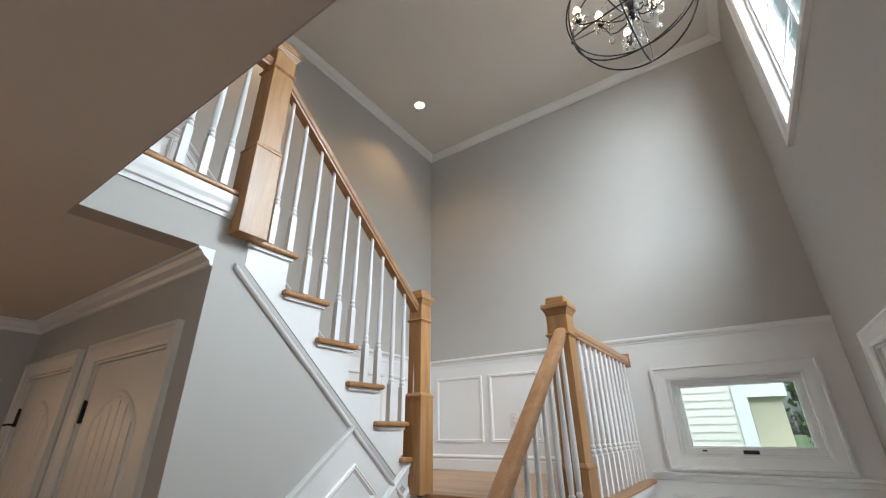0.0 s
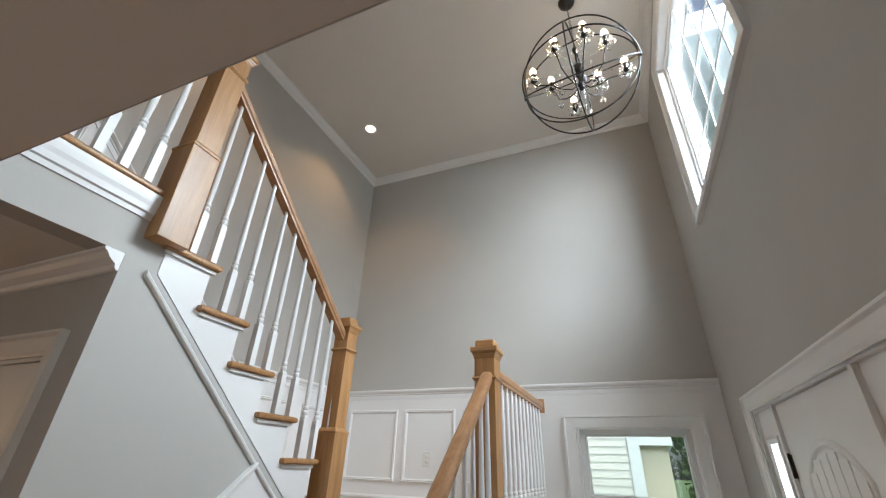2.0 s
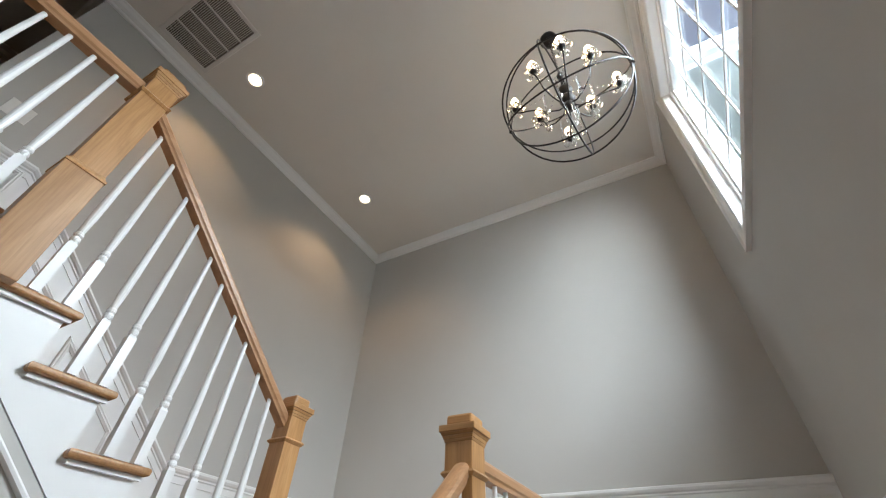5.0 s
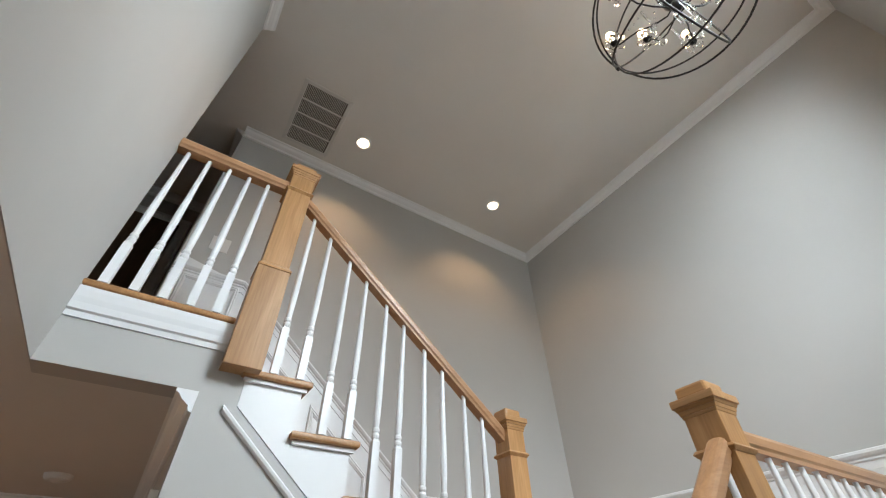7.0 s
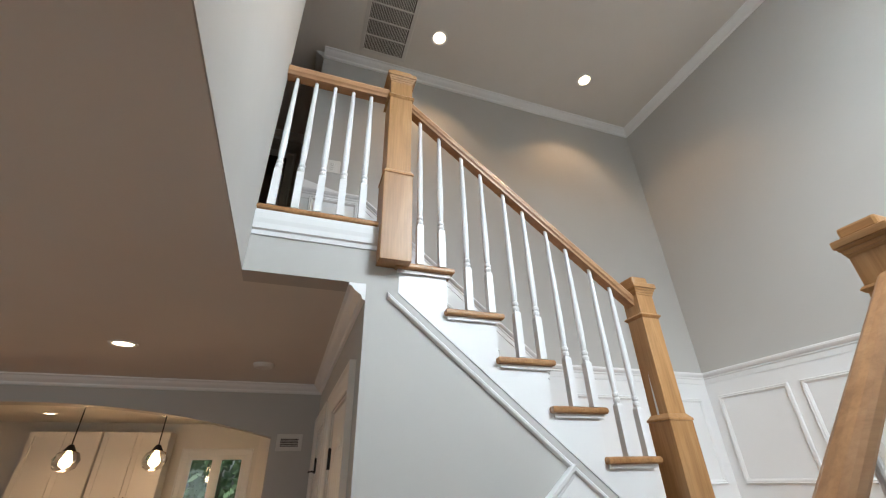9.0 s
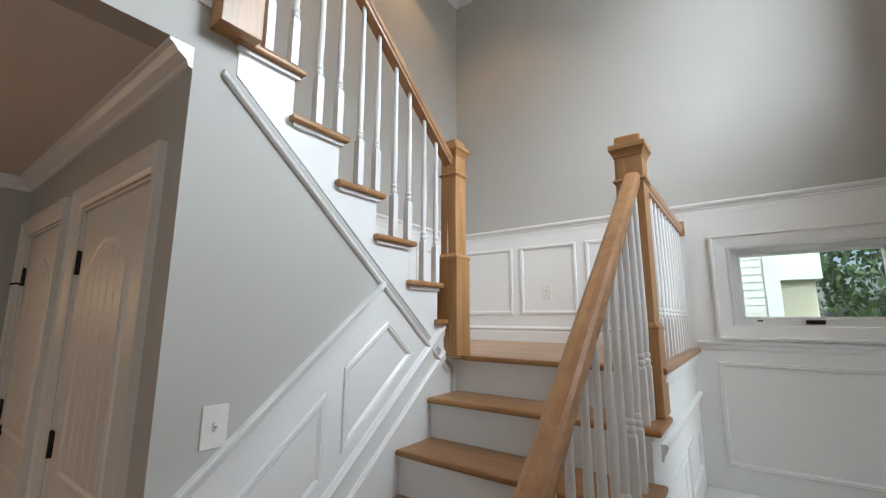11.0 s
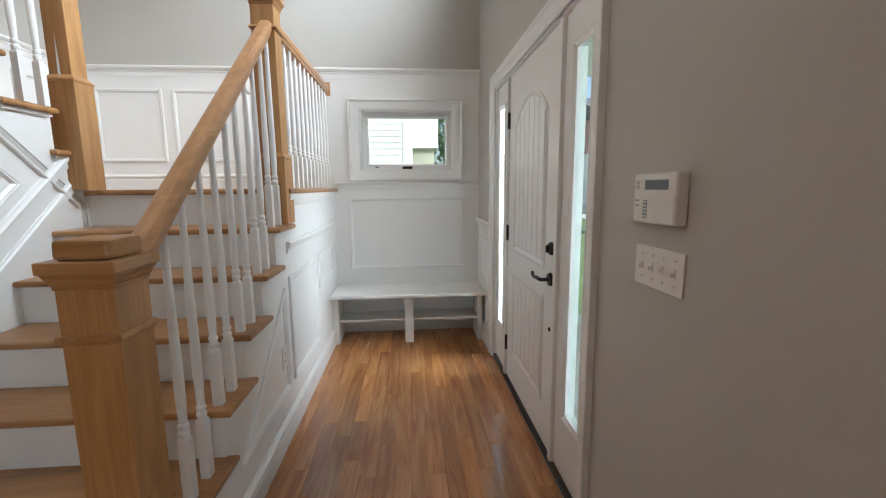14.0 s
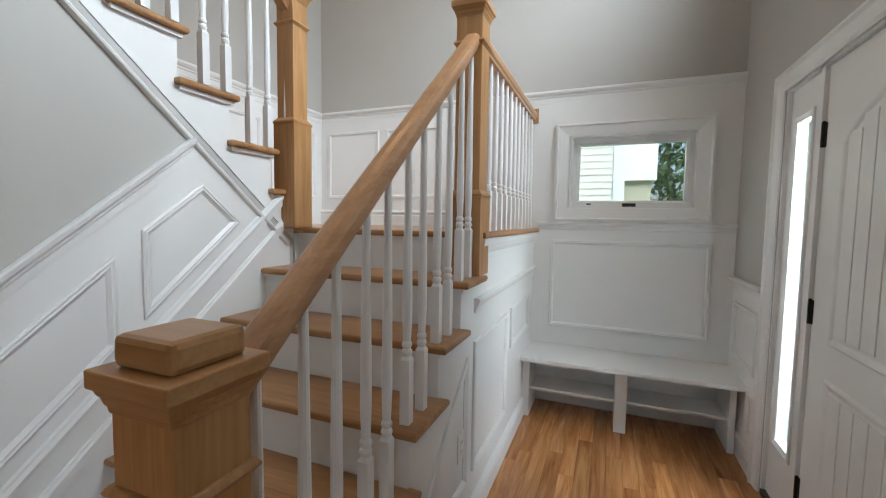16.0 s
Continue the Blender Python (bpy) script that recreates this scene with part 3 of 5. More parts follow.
def baluster(x, y, z0, z1):
    """White turned baluster: square foot, beads, long taper; meshes shared by length."""
    h = round((z1 - z0) / 0.01) * 0.01
    if h not in BALS:
        bm = bmesh.new()
        f = min(0.20, 0.24 * h)
        s = 0.031
        square(bm, s, s, 0, f)
        square(bm, s, 0.018, f, f + 0.014)
        lathe(bm, [(0.012, f + 0.01), (0.0155, f + 0.018), (0.0165, f + 0.025), (0.0145, f + 0.031), (0.0115, f + 0.035), (0.0155, f + 0.042), (0.0155, f + 0.05), (0.0115, f + 0.058), (0.0125, f + 0.075), (0.0148, f + 0.14), (0.0145, f + 0.22), (0.0118, h * 0.75), (0.0098, h)], 12)
        BALS[h] = mesh_of("baluster", bm, M["white"], smooth=False)
    ob = new("baluster", BALS[h])
    ob.location = (x, y, z0)
    ob.parent = bal
    return ob


for k in range(1, 7):
    for d in (0.055, 0.162):
        y = y_low(k) + d
        if 1.83 < y < 3.05:
            baluster(0.41, y, k * RISE, rail_low(y) - 0.028)
for k in range(1, 7):
    for d in (0.056, 0.16):
        y = y_up(k) - d
        if 1.86 < y < 3.04:
            baluster(-0.56, y, LZ + k * RISE, rail_up(y) - 0.028)
n = 12
for i in range(n):
    baluster(0.398, 3.17 + (i + 0.75) * (YF - 3.17) / (n + 0.3), LZ, 2.156)
for i in range(5):
    baluster(-0.565, 1.235 + 0.0945 * (i + 0.05), F2, 3.465)

# balcony edge trim
part("balcony_trim", run(bmesh.new(), stair, YB + 0.001, 2.535, 1.70, 2.535, [(0, 0), (0, 0.006), (0.02, 0.008), (0.026, 0.016), (0.05, 0.018), (0.07, 0.022), (0.095, 0.024), (0.11, 0.024), (0.11, 0)]), M["white"], st, "white stepped moulding under the balcony edge")

# ---------------------------------------------------------------- trim of the shell
tr = thing("crown_moulding", "white crown moulding round the stairwell ceiling", "moulding", (0, 0, 0), kind="structure")
part("length", run(bmesh.new(), north, XL, CZ, XR, CZ, CROWN), M["white"], tr)
part("length", run(bmesh.new(), west, 1.28, CZ, YF, CZ, CROWN), M["white"], tr)
part("length", run(bmesh.new(), east, YB, CZ, YF, CZ, CROWN), M["white"], tr)
part("length", run(bmesh.new(), lambda u, v, w: (u, YB + w, v), XS, CZ, XR, CZ, CROWN), M["white"], tr)
part("length", run(bmesh.new(), lambda u, v, w: (u, 1.28 - w, v), -2.75, CZ, XL, CZ, CROWN), M["white"], tr)
part("length", run(bmesh.new(), lambda u, v, w: (-2.75 + w, u, v), -3.0, CZ, 1.28, CZ, CROWN), M["white"], tr)
tr = thing("hall_crown_moulding", "white crown moulding round the hall ceiling", "moulding", (0, 0, 0), kind="structure")
part("length", run(bmesh.new(), hallwall, -3.0, HZ, YS, HZ, CROWN), M["white"], tr)
part("length", run(bmesh.new(), closetwall, -2.8, HZ, XS - 0.001, HZ, CROWN), M["white"], tr)

wt = thing("wall_wainscot", "white panelled wainscot with chair rail on the landing wall", "wainscot", (0, 0, 0), kind="structure")
fb = bmesh.new()
wall_cells(fb, north, XL + 0.001, XR - 0.001, 0.0, 2.287, 0.0008, 0.004, [(0.62, 1.55, 1.43, 2.07)])
part("field", fb, M["white"], wt)
part("chair_rail", run(bmesh.new(), north, XL, 2.270, XR, 2.270, CHAIR), M["white"], wt)
part("base_moulding", run(bmesh.new(), north, XL, LZ, XSIDE - 0.05, LZ, BASE), M["white"], wt)
for a, b in ((-1.485, -0.947), (-0.868, -0.362), (-0.282, 0.24)):
    part("panel_moulding", ring(bmesh.new(), rect(a, b, 1.575, 2.172), lambda u, v, w: north(u, v, w + 0.004), PANEL), M["white"], wt)
part("panel_moulding", ring(bmesh.new(), rect(0.56, 1.61, 0.60, 1.255), lambda u, v, w: north(u, v, w + 0.004), PANEL), M["white"], wt)
part("stool_moulding", run(bmesh.new(), north, 0.46, 1.372, XR - 0.001, 1.372, [(-0.04, 0.004), (-0.036, 0.01), (-0.006, 0.014), (0, 0.03), (0.014, 0.032), (0.018, 0.026), (0.018, 0.004)]), M["white"], wt)
# raked wainscot on the west wall
ww = thing("upper_stair_wainscot", "white sloping wainscot along the upper stairs", "wainscot", (0, 0, 0), kind="structure")


def up_cap(u):
    return LZ + 0.99 + (3.12 - u) * SL


part("field", prism(bmesh.new(), [(YF - 0.005, LZ), (YF - 0.005, 2.287), (3.14, 2.287), (1.70, up_cap(1.70) - 0.02), (1.28, 3.60), (1.28, F2), (1.72, F2), (3.05, LZ)], west, 0.0005, 0.003), M["white"], ww)
part("chair_rail", run(bmesh.new(), west, 3.135, 2.270, YF - 0.006, 2.270, CHAIR), M["white"], ww)
part("chair_rail", run(bmesh.new(), west, 1.72, up_cap(1.72) - 0.07, 3.135, up_cap(3.135) - 0.07, CHAIR), M["white"], ww)
part("chair_rail", run(bmesh.new(), west, 1.28, up_cap(1.72) - 0.07, 1.72, up_cap(1.72) - 0.07, CHAIR), M["white"], ww)
UPF = lambda u, v, w: west(u, v, w + 0.003)
for a, b in ((1.82, 2.25), (2.33, 2.76)):
    part("panel_moulding", ring(bmesh.new(), [(a, up_cap(a) - 0.72), (b, up_cap(b) - 0.72), (b, up_cap(b) - 0.2), (a, up_cap(a) - 0.2)], UPF, PANEL), M["white"], ww)
part("panel_moulding", ring(bmesh.new(), rect(3.3, 3.85, 1.575, 2.16), UPF, PANEL), M["white"], ww)
part("panel_moulding", ring(bmesh.new(), rect(3.95, 4.5, 1.575, 2.16), UPF, PANEL), M["white"], ww)
part("panel_moulding", ring(bmesh.new(), rect(1.35, 1.70, F2 + 0.2, F2 + 0.78), UPF, PANEL), M["white"], ww)

# east wall wainscot beyond the door
we = thing("door_side_wainscot", "low white wainscot between the door and the bench", "wainscot", (0, 0, 0), kind="structure")
part("field", prism(bmesh.new(), rect(3.985, YF - 0.005, 0.0, 1.0), east, 0.0005, 0.003), M["white"], we)
part("cap_moulding", run(bmesh.new(), east, 3.985, 0.965, YF - 0.005, 0.965, CHAIR), M["white"], we)
part("panel_moulding", ring(bmesh.new(), rect(4.06, 4.50, 0.55, 0.90), lambda u, v, w: east(u, v, w + 0.003), PANEL), M["white"], we)
part("panel_moulding", ring(bmesh.new(), rect(4.03, 4.15, 0.19, 0.44), lambda u, v, w: east(u, v, w + 0.003), PANEL), M["white"], we)
part("base_moulding", run(bmesh.new(), east, 3.985, 0.0, YF - 0.005, 0.0, BASE), M["white"], we)
structure("baseboard_east", run(bmesh.new(), east, -2.999, 0.0, 2.13, 0.0, BASE), M["white"], "white baseboard along the entrance wall", "baseboard")

# ---------------------------------------------------------------- front door unit
DX = lambda u, v, w: east(u, v, w - 0.023)
fd = thing("front_door_frame", "white door frame with two narrow glass sidelights", "door frame", (0, 0, 0), kind="structure")
part("casing", ring(bmesh.new(), [(2.135, -0.15), (2.135, 2.127), (3.985, 2.127), (3.985, -0.15)], east, CASING), M["white"], fd)
jb = boxes()
for a, b in ((2.216, 2.232), (2.56, 2.594), (3.515, 3.55), (3.884, 3.90)):
    prism(jb, rect(a, b, 0.0, 2.065), east, -0.075, -0.004)
prism(jb, rect(2.232, 3.884, 2.030, 2.065), east, -0.075, -0.004)
part("jamb", jb, M["white"], fd, bevel=0.002)
for a, b, g0, g1 in ((2.2325, 2.5595, 2.295, 2.435), (3.5505, 3.8835, 3.652, 3.802)):
    sl = bmesh.new()
    wall_cells(sl, DX, a, b, 0.03, 2.0295, -0.04, 0.0, [(g0, g1, 0.335, 1.867)])
    leaf = part("sidelight", sl, M["white"], fd)
    part("bead", ring(bmesh.new(), rect(g0 - 0.03, g1 + 0.03, 0.305, 1.897), DX, [(0, 0.0), (0.0, 0.008), (0.01, 0.012), (0.022, 0.006), (0.033, 0.003), (0.033, -0.008)]), M["white"], leaf)
    gl = part("pane", prism(bmesh.new(), rect(g0, g1, 0.335, 1.867), DX, -0.016, -0.010), M["pane"], leaf, "clear glass")
    gl.visible_shadow = False
part("threshold", prism(bmesh.new(), rect(2.22, 3.89, 0.0, 0.028), east, -0.14, -0.002), M["rubber"], fd, "dark metal threshold")

door = thing("front_door", "closed white front door with arched plank panel", "door", (0, 0, 0))
DF = lambda u, v, w: east(u, v, w - 0.020)
d0, d1 = 2.5965, 3.5125
slab = bmesh.new()
prism(slab, rect(d0, d1, 0.03, 2.027), DF, -0.044, 0.0)
part("slab", slab, M["white"], door, bevel=0.002)


def arch_poly(u0, u1, v0, v1, rise, n=14):
    pts = [(u0, v0), (u1, v0)]
    for i in range(n + 1):
        t = i / n
        pts.append((u1 + (u0 - u1) * t, v1 + rise * math.sin(math.pi * t) ** 0.8))
    return pts


def door_panels(parent, plane, u0, u1, mat, planks=6):
    up = arch_poly(u0, u1, 0.93, 1.70, 0.145)
    part("upper_panel", ring(bmesh.new(), up, plane, [(0, 0), (0.004, 0.006), (0.012, 0.010), (0.022, 0.008), (0.032, 0.002), (0.036, 0.001)], True), mat, parent)
    lowp = rect(u0, u1, 0.24, 0.80)
    part("lower_panel", ring(bmesh.new(), lowp, plane, [(0, 0), (0.004, 0.006), (0.012, 0.010), (0.022, 0.008), (0.032, 0.002), (0.036, 0.001)], True), mat, parent)
    w = (u1 - u0 - 0.08) / planks
    for i in range(planks):
        a = u0 + 0.04 + i * w
        t = (a + w / 2 - u0) / (u1 - u0)
        top = 1.70 + 0.145 * math.sin(math.pi * t) ** 0.8 - 0.045
        part("plank", prism(bmesh.new(), rect(a + 0.003, a + w - 0.003, 0.975, top), plane, 0.0015, 0.006), mat, parent, bevel=0.002)
        part("plank", prism(bmesh.new(), rect(a + 0.003, a + w - 0.003, 0.285, 0.757), plane, 0.0015, 0.006), mat, parent, bevel=0.002)


door_panels(door, DF, d0 + 0.155, d1 - 0.155, M["white"])


def knuckle(parent, plane, u, v, h=0.1):
    hb = bmesh.new()
    prism(hb, rect(u - 0.014, u + 0.014, v - h / 2, v + h / 2), plane, 0.0, 0.004)
    c = Vector(plane(u, v - h / 2, 0.008))
    lathe(hb, [(0.0075, 0), (0.0075, h), (0.004, h + 0.006)], 10, c)
    part("hinge", hb, M["black"], parent, "dark bronze hinge")


for z in (1.755, 1.03, 0.262):
    knuckle(door, DF, d1 + 0.002, z)


def disc(bm, plane, u, v, r, w0, w1, segs=20, dome=0.0):
    a = [bm.verts.new(plane(u + r * math.cos(2 * math.pi * i / segs), v + r * math.sin(2 * math.pi * i / segs), w0)) for i in range(segs)]
    b = [bm.verts.new(plane(u + r * 0.9 * math.cos(2 * math.pi * i / segs), v + r * 0.9 * math.sin(2 * math.pi * i / segs), w1)) for i in range(segs)]
    c = bm.verts.new(plane(u, v, w1 + dome))
    for i in range(segs):
        j = (i + 1) % segs
        bm.faces.new((a[i], a[j], b[j], b[i]))
        bm.faces.new((b[i], b[j], c))
    bm.faces.new(a[::-1])
    return bm


b = disc(bmesh.new(), DF, 2.658, 1.046, 0.032, 0.0, 0.012, dome=0.004)
prism(b, rect(2.652, 2.664, 1.029, 1.063), DF, 0.012, 0.028)
part("deadbolt", b, M["black"], door, "dark bronze deadbolt")
b = disc(bmesh.new(), DF, 2.658, 0.899, 0.033, 0.0, 0.012, dome=0.003)
tube(b, [DF(2.658, 0.899, 0.0), DF(2.658, 0.899, 0.045), DF(2.668, 0.899, 0.054), DF(2.70, 0.902, 0.056), DF(2.74, 0.895, 0.055), DF(2.775, 0.901, 0.053), DF(2.79, 0.908, 0.05)], 0.009, 10)
part("lever_handle", b, M["black"], door, "dark bronze lever handle")
part("latch_plate", prism(bmesh.new(), rect(d0 - 0.001, d0 + 0.006, 0.859, 0.934), DF, -0.02, 0.0015), M["black"], door)
part("stud", disc(bmesh.new(), DF, 2.655, 0.655, 0.011, 0.0, 0.006, 12, 0.003), M["black"], door)

# ---------------------------------------------------------------- windows
wh = thing("window_high", "large white fixed window with grid above the door", "window", (0, 0, 0), kind="structure")
o = (2.30, 3.69, 3.323, 4.70)
part("casing", ring(bmesh.new(), rect(2.215, 3.775, 3.238, 4.785), east, CASING), M["white"], wh)
part("reveal", ring(bmesh.new(), rect(*o), east, [(0.0, 0.004), (0.012, 0.004), (0.012, -0.17), (0.0, -0.17)]), M["white"], wh)
part("sash", ring(bmesh.new(), rect(o[0] + 0.012, o[1] - 0.012, o[2] + 0.012, o[3] - 0.012), east, [(0, -0.06), (0.0, -0.052), (0.028, -0.052), (0.03, -0.062), (0.05, -0.066), (0.052, -0.1), (0.0, -0.1)]), M["vinyl"], wh)
gl = part("pane", prism(bmesh.new(), rect(o[0] + 0.05, o[1] - 0.05, o[2] + 0.05, o[3] - 0.05), east, -0.085, -0.078), M["paneblue"], wh, "clear glass")
gl.visible_shadow = False
for i in range(1, 5):
    u = o[0] + 0.06 + (o[1] - o[0] - 0.12) * i / 5
    part("muntin", prism(bmesh.new(), rect(u - 0.007, u + 0.007, o[2] + 0.055, o[3] - 0.055), east, -0.077, -0.071), M["vinyl"], wh)
for i in range(1, 4):
    v = o[2] + 0.06 + (o[3] - o[2] - 0.12) * i / 4
    part("muntin", prism(bmesh.new(), rect(o[0] + 0.055, o[1] - 0.055, v - 0.007, v + 0.007), east, -0.0765, -0.0705), M["vinyl"], wh)

ws = thing("window_small", "small white awning window above the bench", "window", (0, 0, 0), kind="structure")
part("casing", ring(bmesh.new(), rect(0.578, 1.59, 1.40, 2.107), lambda u, v, w: north(u, v, w + 0.004), [(0, 0), (0, 0.03), (0.014, 0.032), (0.022, 0.02), (0.06, 0.016), (0.088, 0.012), (0.094, 0.008), (0.1, 0.0)]), M["white"], ws)
part("reveal", ring(bmesh.new(), rect(0.678, 1.502, 1.488, 2.022), north, [(0.0, 0.012), (0.014, 0.012), (0.014, -0.16), (0.0, -0.16)]), M["white"], ws)
part("sash", ring(bmesh.new(), rect(0.692, 1.488, 1.502, 2.008), north, [(0, -0.07), (0.0, -0.062), (0.034, -0.062), (0.038, -0.07), (0.048, -0.074), (0.05, -0.115), (0, -0.115)]), M["vinyl"], ws)
gl = part("pane", prism(bmesh.new(), rect(0.735, 1.445, 1.545, 1.965), north, -0.10, -0.094), M["pane"], ws, "clear glass")
gl.visible_shadow = False
b = bmesh.new()
prism(b, rect(1.045, 1.135, 1.506, 1.530), north, -0.062, -0.045)
prism(b, rect(1.06, 1.12, 1.512, 1.524), north, -0.045, -0.036)
part("crank", b, M["iron"], ws, "dark folding crank")
part("latch", prism(bmesh.new(), rect(0.80, 0.83, 1.52, 1.53), north, -0.062, -0.055), M["iron"], ws)

# ---------------------------------------------------------------- bench
be = thing("entry_bench", "white built-in bench with open shoe cubbies", "bench", (0, 0, 0))
part("seat", boxes((XSIDE + 0.002, XR - 0.004, 4.155, YF - 0.006, 0.428, 0.456)), M["white"], be, bevel=0.004)
part("apron", boxes((XSIDE + 0.04, XR - 0.045, 4.262, 4.28, 0.41, 0.4275)), M["white"], be)
part("shelf", boxes((XSIDE + 0.05, 1.04, 4.30, YF - 0.03, 0.185, 0.205), (1.118, XR - 0.05, 4.30, YF - 0.03, 0.185, 0.205)), M["white"], be, bevel=0.002)
part("side_panel", boxes((XSIDE + 0.002, XSIDE + 0.05, 4.262, YF - 0.03, 0.0, 0.4275)), M["white"], be, bevel=0.002)
part("side_panel", boxes((XR - 0.06, XR - 0.024, 4.262, YF - 0.03, 0.0, 0.4275)), M["white"], be, bevel=0.002)
part("divider", boxes((1.043, 1.117, 4.262, YF - 0.03, 0.0, 0.4275)), M["white"], be, bevel=0.002)
part("back_panel", boxes((XSIDE + 0.05, XR - 0.06, YF - 0.028, YF - 0.006, 0.14, 0.4275)), M["white"], be)

# ---------------------------------------------------------------- wall devices
sw = thing("light_switch", "white four-gang toggle switch plate on grey wall", "light switch", (0, -0.028, -0.027))
part("plate", prism(bmesh.new(), rect(1.716, 1.923, 1.092, 1.200), east, 0.0005, 0.006), M["plastic"], sw, bevel=0.002)
for i in range(4):
    u = 1.748 + i * 0.0465
    b = prism(bmesh.new(), rect(u - 0.0045, u + 0.0045, 1.138, 1.158), east, 0.006, 0.0095)
    tip = prism(b, [(u - 0.0035, 1.14), (u + 0.0035, 1.14), (u + 0.0035, 1.15), (u - 0.0035, 1.15)], east, 0.0095, 0.019)
    part("toggle", tip, M["plastic"], sw)
    for v in (1.178, 1.116):
        part("screw", disc(bmesh.new(), east, u, v, 0.003, 0.006, 0.0068, 8), M["steel"], sw)
kp = thing("alarm_keypad", "white alarm keypad with grey display on grey wall", "keypad", (0, -0.049, -0.034))
part("housing", prism(bmesh.new(), rect(1.746, 1.926, 1.271, 1.397), east, 0.0005, 0.032), M["plastic"], kp, bevel=0.005)
part("display", prism(bmesh.new(), rect(1.777, 1.874, 1.356, 1.380), east, 0.0318, 0.0328), M["lcd"], kp, "grey display")
part("flap", prism(bmesh.new(), rect(1.752, 1.884, 1.277, 1.340), east, 0.0318, 0.0335), M["plastic"], kp)
for i in range(4):
    part("slot", prism(bmesh.new(), rect(1.899, 1.916, 1.359 + i * 0.0055, 1.3612 + i * 0.0055), east, 0.0318, 0.0325), M["ventdark"], kp)
part("sticker", prism(bmesh.new(), rect(1.858, 1.876, 1.283, 1.330), east, 0.0336, 0.0341), M["lcd"], kp)
for i in range(5):
    part("sticker_bar", prism(bmesh.new(), rect(1.861, 1.873, 1.287 + i * 0.009, 1.291 + i * 0.009), east, 0.0342, 0.0345), M["plastic"], kp)
for i in range(2):
    for j in range(2):
        part("indicator", prism(bmesh.new(), rect(1.899 + i * 0.011, 1.905 + i * 0.011, 1.313 + j * 0.013, 1.317 + j * 0.013), east, 0.0318, 0.0326), M["lcd"], kp)


def plate(name, label, cat, plane, u0, u1, v0, v1, kind):
    t = thing(name, label, cat)
    part("cover", prism(bmesh.new(), rect(u0, u1, v0, v1), plane, 0.0005, 0.006), M["plastic"], t, bevel=0.002)
    uc, vc = (u0 + u1) / 2, (v0 + v1) / 2
    if kind == "outlet":
        for s in (-1, 1):
            part("socket", disc(bmesh.new(), plane, uc, vc + s * 0.02, 0.0165, 0.006, 0.0085, 16), M["plastic"], t)
            b = prism(bmesh.new(), rect(uc - 0.007, uc - 0.005, vc + s * 0.02 - 0.004, vc + s * 0.02 + 0.005), plane, 0.0085, 0.0092)
            prism(b, rect(uc + 0.005, uc + 0.007, vc + s * 0.02 - 0.004, vc + s * 0.02 + 0.005), plane, 0.0085, 0.0092)
            part("slots", b, M["ventdark"], t)
    elif kind == "toggle":
        part("toggle", prism(bmesh.new(), rect(uc - 0.005, uc + 0.005, vc - 0.012, vc + 0.012), plane, 0.006, 0.012), M["plastic"], t)
        part("slot", disc(bmesh.new(), plane, uc, vc, 0.004, 0.012, 0.016, 8), M["steel"], t)
    else:
        for s in (-1, 1):
            part("rocker", prism(bmesh.new(), rect(uc + s * 0.023 - 0.015, uc + s * 0.023 + 0.015, vc - 0.032, vc + 0.032), plane, 0.006, 0.010), M["plastic"], t)
    return t


plate("wall_jack", "white single jack plate on the grey stair wall", "wall plate", stair, 1.792, 1.870, 1.147, 1.271, "toggle")
plate("wall_outlet", "white outlet in a landing wainscot panel", "outlet", lambda u, v, w: north(u, v, w + 0.004), -0.665, -0.59, 1.70, 1.82, "outlet")
plate("hall_switch", "white double rocker switch on the hall wall", "light switch", hallwall, 1.395, 1.515, 1.075, 1.19, "rocker")
plate("upper_outlet", "white switch plate above the upper wainscot", "wall plate", west, 1.42, 1.54, 3.70, 3.82, "outlet")
plate("side_outlet", "white outlet on the panelled stair side", "outlet", side, 2.88, 2.95, 0.40, 0.52, "outlet")

# ---------------------------------------------------------------- ceiling fixtures


def recessed(x, y, z, label, power=14):
    t = thing("recessed_light", label, "ceiling light", (x, y, z), "recessed lights")
    bm = bmesh.new()
    segs = 24
    prof = [(0.052, -0.001), (0.056, -0.006), (0.072, -0.005), (0.075, -0.0005)]
    loops = [[bm.verts.new((r * math.cos(2 * math.pi * i / segs), r * math.sin(2 * math.pi * i / segs), h)) for i in range(segs)] for r, h in prof]
    for a, b2 in zip(loops, loops[1:]):
        for i in range(segs):
            j = (i + 1) % segs
            bm.faces.new((a[i], a[j], b2[j], b2[i]))
    part("trim_ring", bm, M["white"], t, smooth=True)
    part("lens", lathe(bmesh.new(), [(0.0515, -0.004), (0.053, -0.001)], 24), M["can"], t, "lit warm lens")
    lamp("downlight", "SPOT", look((x, y, z - 0.02), (x, y, 0)), power, WARM, cone=(radians(115), 0.6), radius=0.05)


recessed(-1.10, 3.71, CZ, "lit recessed light in the stairwell ceiling")
recessed(-1.12, 2.22, CZ, "lit recessed light in the stairwell ceiling")
recessed(-1.78, 0.48, HZ, "lit recessed light in the hall ceiling", 4)

sd = thing("smoke_detector", "round white smoke detector on the hall ceiling", "smoke detector", (-2.1, 1.22, HZ))
part("body", lathe(bmesh.new(), [(0.045, -0.032), (0.058, -0.026), (0.066, -0.012), (0.068, -0.001)], 24), M["plastic"], sd, smooth=False)
part("dome", lathe(bmesh.new(), [(0.012, -0.040), (0.025, -0.034), (0.028, -0.0325)], 16), M["plastic"], sd)

